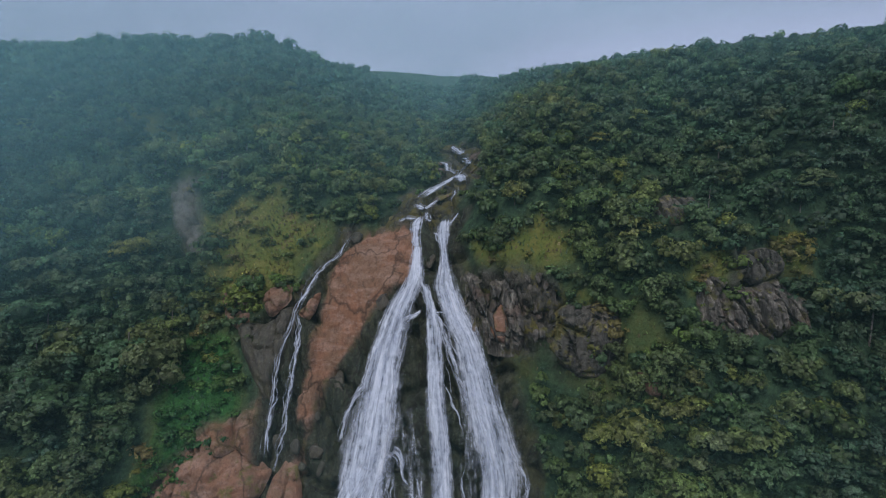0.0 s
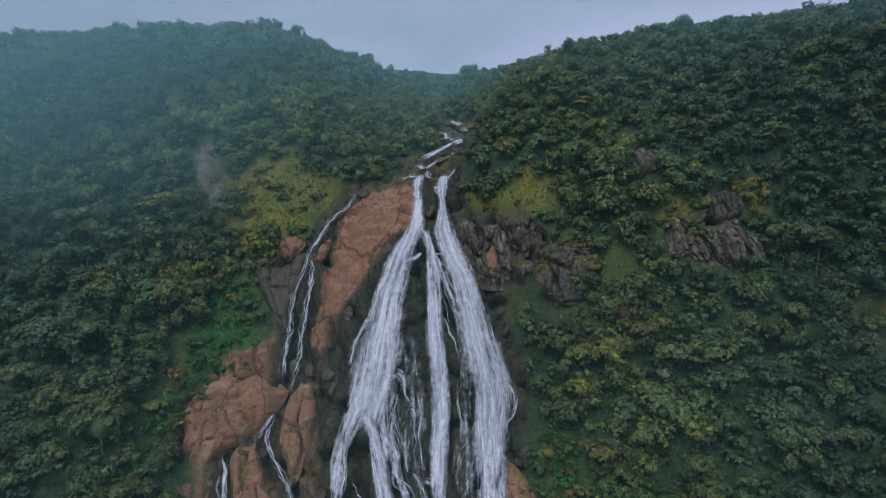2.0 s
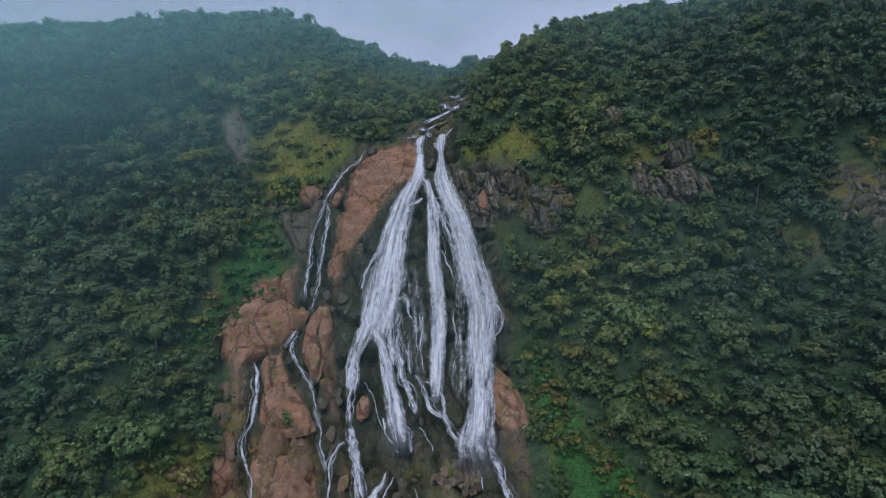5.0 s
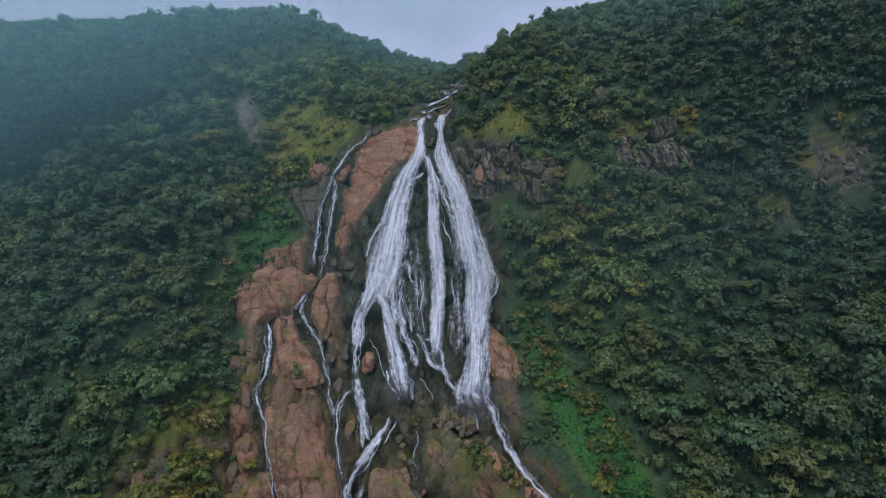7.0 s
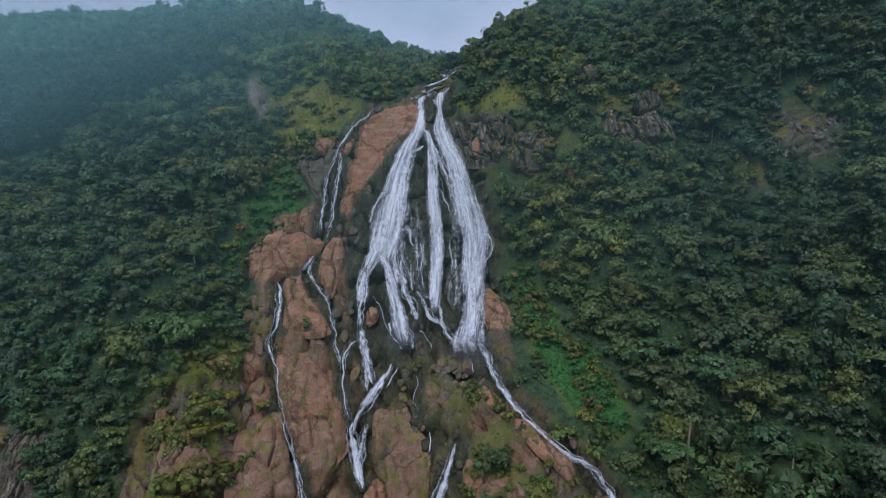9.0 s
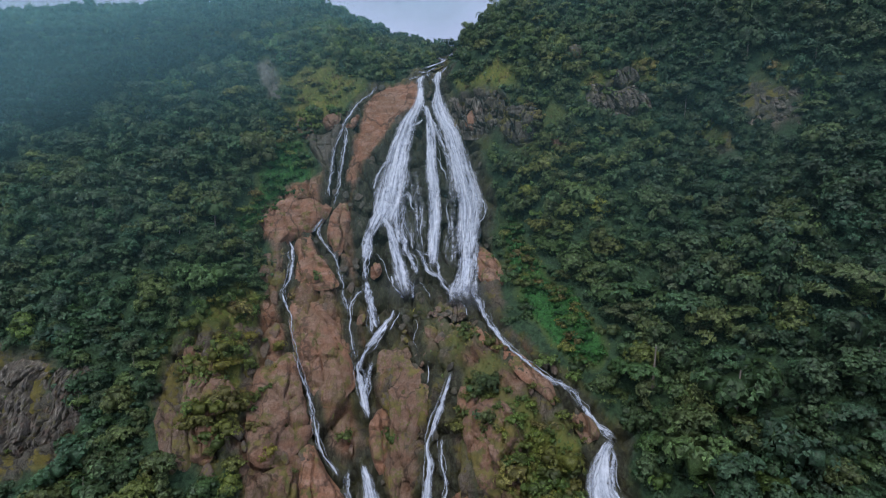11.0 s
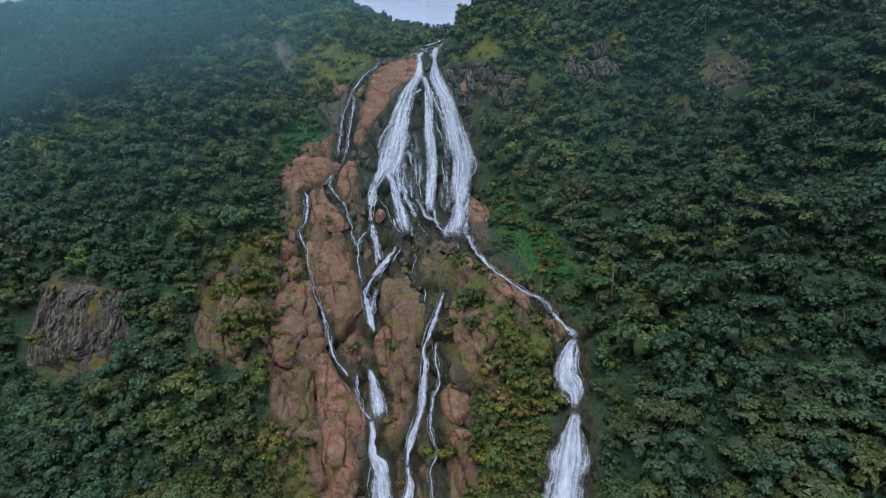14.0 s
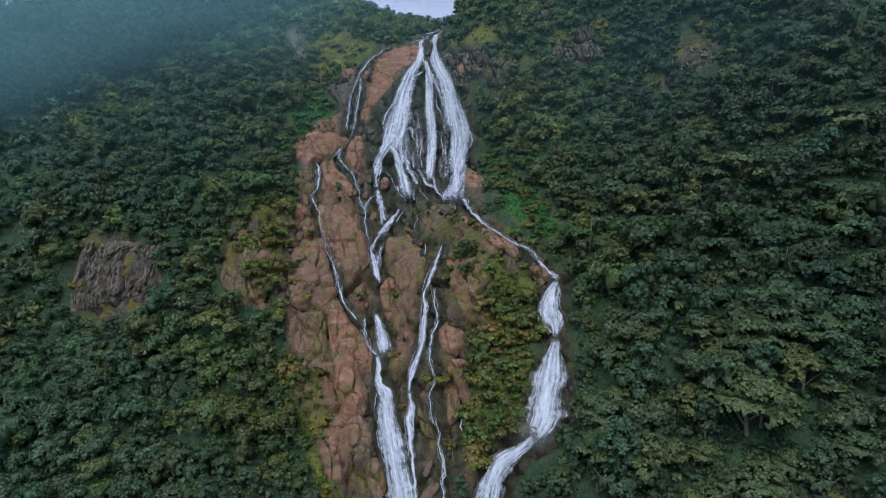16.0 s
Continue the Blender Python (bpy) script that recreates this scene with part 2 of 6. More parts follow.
course("lace_last", (-4.5, 72.5, 0.5), (-2.8, 71.7, 0.7), (-1.6, 69.7, 0.5), (-0.7, 66.7, 0.3))
course("rill_dark", (-16.9, 81.1, 0.4), (-14.4, 77.6, 0.5), (-12.9, 74.3, 0.5), (-10.9, 71.1, 0.4))
course("rill_mid", (4.0, 90.5, 0.6), (4.5, 88.9, 0.6), (4.7, 86.9, 0.4))
course("rill_mid_low", (6.2, 87.0, 0.5), (4.3, 85.6, 0.5), (3.2, 83.3, 0.4))
course("right_drip", (12.6, 91.6, 1.1), (14.5, 90.0, 0.9), (15.9, 88.2, 1.1), (13.8, 87.5, 0.9), (12.3, 86.5, 1.1), (11.5, 84.9, 0.7))
course("side_thread", (-19.9, 120.5, 0.4), (-21.9, 116.7, 0.6), (-24.4, 114.9, 0.8), (-26.4, 113.0, 1.2), (-28.3, 110.6, 1.3), (-29.6, 109.0, 0.9), (-30.9, 107.1, 0.7), (-32.3, 104.9, 0.7), (-32.7, 103.0, 0.7), (-32.5, 99.8, 0.8), (-32.9, 98.2, 0.8), (-33.1, 96.2, 0.8), (-33.2, 93.7, 0.4))
course("side_thread_twin", (-29.8, 109.0, 0.4), (-28.7, 106.8, 0.7), (-28.9, 104.3, 0.9), (-29.5, 101.1, 1.0), (-29.9, 98.0, 0.8), (-30.0, 96.2, 0.7), (-30.4, 94.5, 0.5), (-31.3, 92.4, 0.5))
course("side_thread_fan", (-31.4, 100.1, 0.4), (-32.7, 98.2, 0.6), (-32.8, 95.8, 0.5), (-32.3, 93.9, 0.4))
course("side_pool", (-33.6, 90.3, 0.7), (-34.9, 89.2, 1.1), (-36.1, 87.7, 0.9), (-37.2, 86.7, 0.5))
course("side_lower", (-34.3, 89.2, 0.7), (-34.6, 86.8, 0.9), (-32.6, 84.4, 0.6), (-29.5, 81.1, 0.5), (-26.8, 75.9, 0.5), (-25.2, 72.6, 0.6), (-24.3, 69.8, 0.6), (-23.2, 67.7, 0.5), (-22.3, 65.9, 0.5))
course("left_gully", (-42.7, 84.8, 0.5), (-41.5, 82.1, 1.1), (-40.2, 76.7, 1.6), (-39.9, 72.6, 1.3), (-40.8, 70.3, 0.8), (-39.5, 67.5, 1.0), (-37.8, 65.1, 0.5), (-36.6, 62.5, 0.5), (-35.5, 59.8, 0.5), (-33.9, 57.4, 0.5), (-32.0, 54.7, 0.5), (-30.6, 53.1, 0.8))
course("left_gully_low", (-32.5, 55.5, 0.7), (-30.9, 53.6, 0.7), (-29.3, 51.0, 1.1), (-28.3, 48.9, 0.9), (-27.0, 46.8, 0.9), (-26.1, 45.2, 0.7), (-24.3, 43.8, 0.7), (-22.6, 42.7, 0.7), (-21.0, 41.7, 0.5))
course("foot_a", (-18.9, 73.1, 1.0), (-18.3, 71.1, 1.8), (-17.2, 68.8, 1.5), (-16.1, 66.3, 1.3), (-15.0, 64.5, 1.1), (-13.6, 62.2, 0.8))
course("foot_a_twin", (-18.3, 70.0, 0.5), (-16.6, 66.7, 0.8), (-16.2, 63.8, 1.1), (-15.5, 61.6, 0.9))
course("foot_b", (-18.6, 70.4, 0.7), (-20.3, 69.9, 1.0), (-21.5, 68.4, 1.3), (-22.0, 66.3, 0.8), (-21.4, 63.2, 0.7), (-20.4, 60.6, 0.6), (-19.3, 58.2, 0.7))
course("foot_c", (-10.0, 65.9, 0.5), (-10.6, 64.2, 1.1), (-12.7, 62.7, 1.8), (-14.2, 61.5, 2.2), (-15.9, 60.1, 1.6), (-17.6, 59.0, 1.2), (-18.3, 57.5, 1.4), (-18.2, 56.5, 1.4))
course("foot_c_twin", (-7.9, 65.1, 0.5), (-9.4, 64.0, 0.8), (-10.3, 62.8, 0.8), (-11.5, 61.5, 0.5))
course("pool_fan", (-19.0, 58.9, 1.1), (-19.0, 57.8, 1.4), (-18.4, 56.5, 2.2), (-17.4, 54.8, 2.7), (-16.6, 52.7, 2.1), (-15.8, 51.3, 1.3), (-15.2, 50.1, 0.7))
course("pool_fan_side", (-15.3, 58.3, 0.6), (-15.8, 57.0, 1.2), (-16.2, 55.4, 1.8), (-16.3, 53.1, 1.5))
course("centre_rill", (-4.3, 63.4, 0.5), (-3.9, 61.3, 0.5), (-4.4, 59.6, 0.5), (-3.5, 57.0, 0.5), (-3.0, 54.9, 0.3))
course("mound_drip", (8.7, 63.3, 0.5), (9.2, 60.6, 0.8), (8.8, 58.2, 0.6))
course("lower_pool", (-16.2, 44.1, 1.2), (-15.3, 42.8, 1.7), (-14.4, 41.1, 2.2), (-13.1, 38.0, 3.0), (-12.2, 35.6, 3.6), (-11.9, 34.0, 2.6))
course("lower_branch", (-19.2, 43.3, 0.5), (-19.5, 41.5, 0.9), (-18.8, 39.3, 1.0), (-17.4, 37.1, 0.8), (-15.8, 35.3, 0.8), (-14.1, 33.8, 1.0))
course("lower_left_rim", (-13.4, 26.3, 0.4), (-13.7, 22.7, 0.4), (-12.1, 19.6, 0.4), (-12.4, 17.0, 0.4), (-10.6, 14.4, 0.4), (-9.1, 11.1, 0.4))
course("centre_low", (-4.2, 24.8, 0.6), (-3.6, 22.7, 0.9), (-3.4, 20.9, 1.8), (-3.7, 18.7, 2.2), (-3.4, 16.5, 1.8), (-2.8, 12.6, 1.0), (-1.9, 7.4, 0.8), (-1.3, 2.3, 0.8), (-0.6, -3.7, 0.6))
course("centre_thread_low", (2.8, 17.2, 0.4), (4.4, 12.2, 0.4), (4.3, 10.3, 0.6), (4.9, 7.2, 0.8), (5.4, 4.3, 0.9), (5.2, 2.1, 0.7), (5.4, -0.1, 0.7), (5.9, -5.1, 0.5))
course("right_rill", (9.7, 12.9, 0.4), (9.8, 11.3, 0.4), (10.2, 9.0, 0.4))
course("right_rill_low", (7.9, 8.0, 0.4), (7.5, 6.6, 0.4), (7.6, 5.1, 0.3))
course("mound_rill", (-0.5, 52.3, 0.4), (-0.2, 49.6, 0.5), (-0.5, 48.4, 0.4))
course("lower_left", (-14.6, 34.8, 1.0), (-13.6, 32.0, 1.6), (-13.7, 29.6, 1.4), (-13.0, 27.6, 2.2), (-10.9, 25.5, 4.1), (-10.3, 21.5, 4.9), (-8.7, 17.0, 5.3), (-7.2, 13.2, 6.1), (-5.8, 8.2, 6.1), (-4.6, 3.7, 6.5), (-3.7, -0.8, 6.0), (-2.9, -5.2, 4.5))
course("centre", (5.1, 47.0, 0.5), (4.6, 45.8, 1.0), (3.1, 43.6, 1.4), (1.7, 42.2, 2.2), (1.0, 41.4, 2.0), (-0.1, 40.1, 1.3), (-0.0, 37.6, 1.8), (-0.4, 34.2, 2.4), (-1.0, 31.4, 2.1), (-2.6, 29.4, 2.4), (-3.6, 27.7, 2.2), (-4.1, 25.9, 0.9), (-4.2, 23.7, 0.6))
course("centre_thread", (2.4, 39.3, 0.5), (2.8, 37.5, 0.8), (2.8, 35.6, 0.8), (3.7, 32.8, 0.8), (2.5, 31.5, 0.8), (1.6, 29.4, 1.0), (1.5, 27.6, 0.8), (2.3, 25.7, 0.6), (2.8, 23.5, 0.5), (1.6, 21.6, 0.5), (2.0, 18.9, 0.4), (2.3, 16.4, 0.4), (3.5, 14.0, 0.4))
course("right_channel", (9.4, 70.1, 1.4), (11.9, 63.4, 1.7), (15.6, 51.1, 1.2), (20.4, 44.6, 0.9), (25.8, 39.7, 1.0), (29.7, 38.1, 1.0), (32.5, 35.3, 1.1), (35.3, 32.4, 1.1), (38.0, 30.2, 1.3))
course("right_cascade", (37.6, 30.5, 1.3), (35.6, 29.6, 2.0), (34.2, 27.8, 3.4), (33.4, 25.6, 4.8), (33.6, 23.2, 4.6), (34.6, 20.8, 3.8), (34.3, 18.8, 2.2), (33.9, 17.2, 1.6))
course("right_cascade_side", (37.0, 29.8, 0.8), (36.2, 27.4, 1.3), (35.8, 24.6, 1.1), (36.4, 22.2, 1.2), (35.4, 19.8, 0.9))
course("right_cascade_edge", (34.0, 28.6, 0.6), (31.6, 25.4, 1.2), (31.4, 22.8, 1.0), (32.8, 20.2, 1.2), (33.6, 18.2, 0.8))
course("right_fall", (34.2, 17.7, 1.2), (33.7, 16.1, 2.6), (32.9, 14.5, 4.8), (31.7, 11.4, 7.2), (30.1, 7.6, 8.7), (28.9, 4.5, 8.5), (27.2, 2.7, 4.7), (25.7, 1.6, 2.3))
course("right_run", (26.5, 2.5, 1.6), (24.8, 1.5, 2.3), (21.6, 1.1, 3.7), (19.0, 0.9, 5.2), (16.8, -0.9, 5.9), (15.6, -3.3, 6.1), (14.6, -6.5, 5.9), (13.9, -9.7, 4.8))
course("top_far", (5.5, 179.2, 1.5), (6.9, 168.2, 2.2), (8.4, 158.7, 1.4))
course("top_far_side", (8.1, 154.2, 0.9), (8.8, 149.0, 1.4), (9.5, 142.0, 1.0))
course("top_bend", (-0.2, 158.5, 0.8), (2.8, 157.7, 1.6), (3.5, 151.8, 1.5), (6.3, 143.4, 1.0))
course("top_riffle", (7.4, 127.6, 2.0), (5.5, 140.5, 2.4), (0.9, 138.8, 3.0), (-2.4, 135.5, 3.6), (-5.5, 131.0, 2.6))
course("top_riffle_low", (-5.5, 131.3, 1.6), (-3.0, 127.5, 1.8), (-0.8, 128.4, 1.5), (1.0, 130.2, 1.0))
course("top_link", (9.3, 142.5, 0.7), (7.5, 144.1, 1.0), (6.3, 142.9, 1.2), (7.1, 131.4, 1.4), (7.4, 127.6, 1.2))
course("top_loop", (5.4, 129.4, 0.8), (4.6, 126.1, 1.3), (3.6, 124.4, 0.8))
course("top_spill", (-2.5, 125.7, 0.8), (-1.9, 122.7, 1.2), (-1.3, 119.8, 0.7))
course("top_fall", (-3.1, 124.5, 1.1), (-4.6, 122.7, 2.6), (-4.6, 118.0, 2.2), (-4.1, 114.2, 1.8), (-4.2, 112.2, 1.5))
course("top_lip", (-9.4, 125.0, 0.8), (-6.9, 125.8, 1.3), (-4.5, 123.7, 1.4))
course("top_branch", (5.2, 116.3, 0.6), (3.8, 115.2, 1.4), (2.5, 114.6, 1.2))
course("top_branch_side", (-0.3, 115.9, 0.6), (0.9, 113.2, 1.5), (1.7, 110.8, 1.3))


def smooth_path(points, step=0.6):
    """x, y and width along a rounded line through the points."""
    pts = np.array(points, float)
    t = np.concatenate([[0], np.cumsum(np.hypot(*np.diff(pts[:, :2], axis=0).T) + 0.01)])
    s = np.linspace(0, t[-1], 400)
    w = spline_weights(t, s)
    line = w @ pts
    z = ground_z(line[:, 0], line[:, 1])
    d = np.concatenate([[0], np.cumsum(np.sqrt((np.diff(line[:, :2], axis=0) ** 2).sum(1) + np.diff(z) ** 2))])
    n = max(int(d[-1] / step), 4)
    even = np.linspace(0, d[-1], n)
    return np.stack([np.interp(even, d, line[:, k]) for k in range(3)], -1), even


WATER_LINES = np.concatenate([smooth_path(c, 1.2)[0] for _, c in STRANDS])


def clearance(x, y):
    """Distance from the edge of the nearest water, on the plan."""
    best = np.full(x.shape, 99.0)
    near = (x > -60) & (x < 60) & (y > -20) & (y < 185)
    nx, ny, low = x[near], y[near], best[near]
    for a, b, w in WATER_LINES:
        low = np.minimum(low, np.hypot(nx - a, ny - b) - w * 0.5)
    best[near] = low
    return best


# ---- outlines on the plan: bare rock, wet rock, grass ----
ROCK_FACE = [(-5.2, 127.0), (-18.6, 122.8), (-29.6, 113.5), (-35.6, 109.0), (-36.7, 99.1), (-45.4, 97.5), (-52.8, 91.3), (-53.3, 86.3), (-46.0, 80.4), (-46.1, 64.8), (-43.8, 52.0), (-42.3, 37.3), (-39.0, 30.4), (-33.8, 21.4), (-27.9, 14.9), (-19.0, 5.7), (14.6, -3.0), (14.1, 9.6), (11.8, 21.1), (19.7, 27.1), (18.8, 34.6), (32.7, 31.0), (38.9, 30.9), (30.9, 40.6), (18.4, 52.7), (17.9, 73.4), (15.5, 87.9), (13.5, 92.4), (9.3, 98.4), (4.9, 107.3)]
RED_SLAB = [(-22.2, 117.1), (-16.4, 122.2), (-7.3, 124.0), (-4.8, 121.0), (-4.9, 113.2), (-6.7, 110.2), (-10.3, 110.5), (-14.9, 107.3), (-18.0, 103.8), (-21.2, 101.6), (-24.4, 100.1), (-26.1, 97.4), (-28.1, 97.2), (-28.4, 100.4), (-25.4, 103.1), (-24.4, 107.9), (-23.5, 113.2)]
WET_FACE = [(-5.0, 125.6), (-12.3, 115.2), (-18.2, 106.4), (-23.7, 98.5), (-26.2, 94.2), (-25.0, 86.1), (-21.2, 71.6), (-16.8, 67.7), (-9.0, 65.5), (-1.6, 70.3), (11.2, 68.8), (16.8, 84.9), (15.8, 90.1), (11.7, 94.9), (6.0, 104.0), (3.0, 113.8)]
WET_LEFT = [(-27.4, 112.9), (-31.5, 110.3), (-39.3, 111.2), (-39.8, 106.9), (-31.3, 93.4), (-26.1, 94.7), (-28.2, 101.0), (-25.1, 107.2), (-24.0, 111.9)]
SCAR = [(-69.6, 140.4), (-61.6, 137.8), (-56.1, 126.1), (-52.3, 122.0), (-58.8, 122.4), (-64.5, 128.6)]
GRASS_LEFT = [(-69.0, 144.5), (-61.3, 141.5), (-53.1, 135.0), (-41.2, 132.5), (-31.7, 127.0), (-25.2, 120.6), (-30.7, 115.5), (-34.9, 111.5), (-43.4, 111.5), (-53.0, 110.0), (-50.5, 117.5), (-53.4, 123.0), (-58.5, 129.0), (-63.0, 137.0)]
GRASS_HIGH = [(-115, 188), (-104, 191), (-80, 166), (-74, 152), (-79, 151), (-88, 163)]
GRASS_EAST = [(97, 88.5), (114, 84), (114, 79.5), (104, 83), (95, 86.6)]
GRASS_EAST_LOW = [(73, 83.6), (84, 84), (82, 81), (74, 80.6)]
CRAG_EAST = [(91, 87), (96.3, 86.2), (104, 82.4), (106, 79), (94.2, 78.6), (88.6, 83)]
CRAG_EAST_LOW = [(77, 80.8), (85.8, 80.4), (85, 77.4), (77.5, 77.8)]
MEADOW = [(20.0, 86.6), (24.2, 82.2), (26.9, 72.4), (31.1, 63.7), (36.8, 54.8), (40.1, 46.8), (38.1, 42.2), (31.2, 44.5), (25.3, 50.7), (22.3, 61.1), (20.8, 75.1)]
CLIFF_RIGHT = [(5.4, 105.8), (8.6, 105.3), (20.2, 99.8), (25.9, 96.0), (32.3, 93.0), (33.3, 89.2), (23.2, 92.8), (19.4, 94.7), (13.3, 96.3), (9.2, 98.4)]
CLIFF_FAR_RIGHT = [(46.9, 91.7), (54.0, 94.1), (62.2, 94.2), (66.1, 91.7), (62.0, 89.3), (54.1, 87.5), (46.8, 89.0)]
OUTCROP_HIGH = [(42.0, 103.5), (46.6, 106.7), (51.2, 102.0), (49.0, 98.1), (43.3, 98.5)]
OUTCROP_LEFT = [(-65.0, 53.0), (-55.8, 58.7), (-45.7, 60.3), (-40.9, 51.1), (-40.7, 39.0), (-46.7, 33.2), (-55.1, 34.7), (-63.1, 43.6)]
CLIFF_LEFT = [(-116, 57.5), (-108, 58), (-95, 54), (-85, 46), (-79, 40), (-87, 38), (-99, 40), (-112, 47)]
MOUND = [(-11.5, 65.3), (0.0, 66.9), (7.7, 62.9), (18.0, 47.6), (32.3, 38.9), (32.7, 31.0), (22.8, 26.6), (14.7, 20.7), (11.9, 25.7), (7.4, 34.9), (0.5, 49.6), (-6.5, 45.6), (-12.7, 56.1)]
SEDGE_STRIP = [(-30.8, 28.9), (-40.0, 28.2), (-39.6, 20.5), (-30.7, 14.5), (-25.7, 4.9), (-20.4, 5.5), (-23.9, 17.2)]
GREEN_LEFT = [(-55.3, 93.9), (-56.5, 112.0), (-45.0, 110.0), (-39.0, 101.0), (-39.0, 95.2), (-45.9, 93.1), (-53.8, 86.2), (-53.1, 78.5), (-58.3, 85.3)]
CAP_RIGHT = [(6.0, 110.2), (13.5, 107.2), (18.0, 104.8), (27.0, 101.9), (27.6, 98.5), (20.2, 100.1), (16.1, 101.9), (8.7, 106.1)]
CAP_FAR = [(44.5, 93.2), (52, 95.2), (54, 92.8), (46, 91.2)]
CAP_FAR_SIDE = [(60, 96), (67, 95), (66.5, 91.6), (61, 92.8)]
CAP_DOME = [(25.1, 96.4), (28.5, 96.2), (30.8, 94.8), (31.2, 93.1), (29.4, 93.3), (25.2, 95.3)]
BUSHES_LEFT = [(-61.3, 56.1), (-56.9, 61.6), (-50.7, 68.0), (-44.0, 68.0), (-40.8, 52.4), (-42.4, 42.5), (-44.6, 36.1), (-49.9, 35.2), (-58.3, 47.4)]
BUSHES = [(15.2, 29.3), (23.1, 30.3), (31.4, 27.8), (31.3, 20.6), (27.7, 16.0), (24.6, 10.7), (24.1, 4.0), (19.0, 3.1), (13.6, 1.6), (9.1, 7.4), (10.3, 13.2), (12.8, 17.8), (12.2, 23.7)]
SHRUB_RIGHT = [(25.1, 97.5), (35.3, 93.1), (41.5, 87.7), (39.5, 84.9), (30.1, 87.9), (23.3, 93.1), (13.1, 95.0), (9.2, 98.4), (17.4, 95.8)]


def inside(outline, x, y):
    hit = np.zeros(x.shape, bool)
    px, py = outline[-1]
    for qx, qy in outline:
        if py != qy:
            cross = (y < py) != (y < qy)
            hit ^= cross & (x < (qx - px) * (y - py) / (qy - py) + px)
        px, py = qx, qy
    return hit


def cover(outline, x, y, rough=1.6, soft=1.0, seed=0):
    """How much of the ground at x, y belongs to an outline whose edge is ragged and soft."""
    (ox0, oy0), (ox1, oy1) = np.min(outline, axis=0) - 6, np.max(outline, axis=0) + 6
    near = (x > ox0) & (x < ox1) & (y > oy0) & (y < oy1)
    share = np.zeros(x.shape)
    share[near] = cover_near(outline, x[near], y[near], rough, soft, seed)
    return share


def cover_near(outline, x, y, rough, soft, seed):
    wx = x + rough * fbm(x / 5, y / 5, 0, 3, 31 + seed)
    wy = y + rough * fbm(x / 5, y / 5, 0, 3, 41 + seed)
    total = 0.0
    for dx, dy in ((0, 0), (soft, 0), (-soft, 0), (0, soft), (0, -soft)):
        total = total + inside(outline, wx + dx, wy + dy) * 0.2
    return total


def lush_cover(x, y):
    return np.maximum(cover(MEADOW, x, y, 2, 1, 9), cover(GREEN_LEFT, x, y, 3, 1.5, 12))


def bushy(x, y):
    return np.maximum(cover(BUSHES, x, y, 2, 1, 15), cover(BUSHES_LEFT, x, y, 3, 1.5, 16))


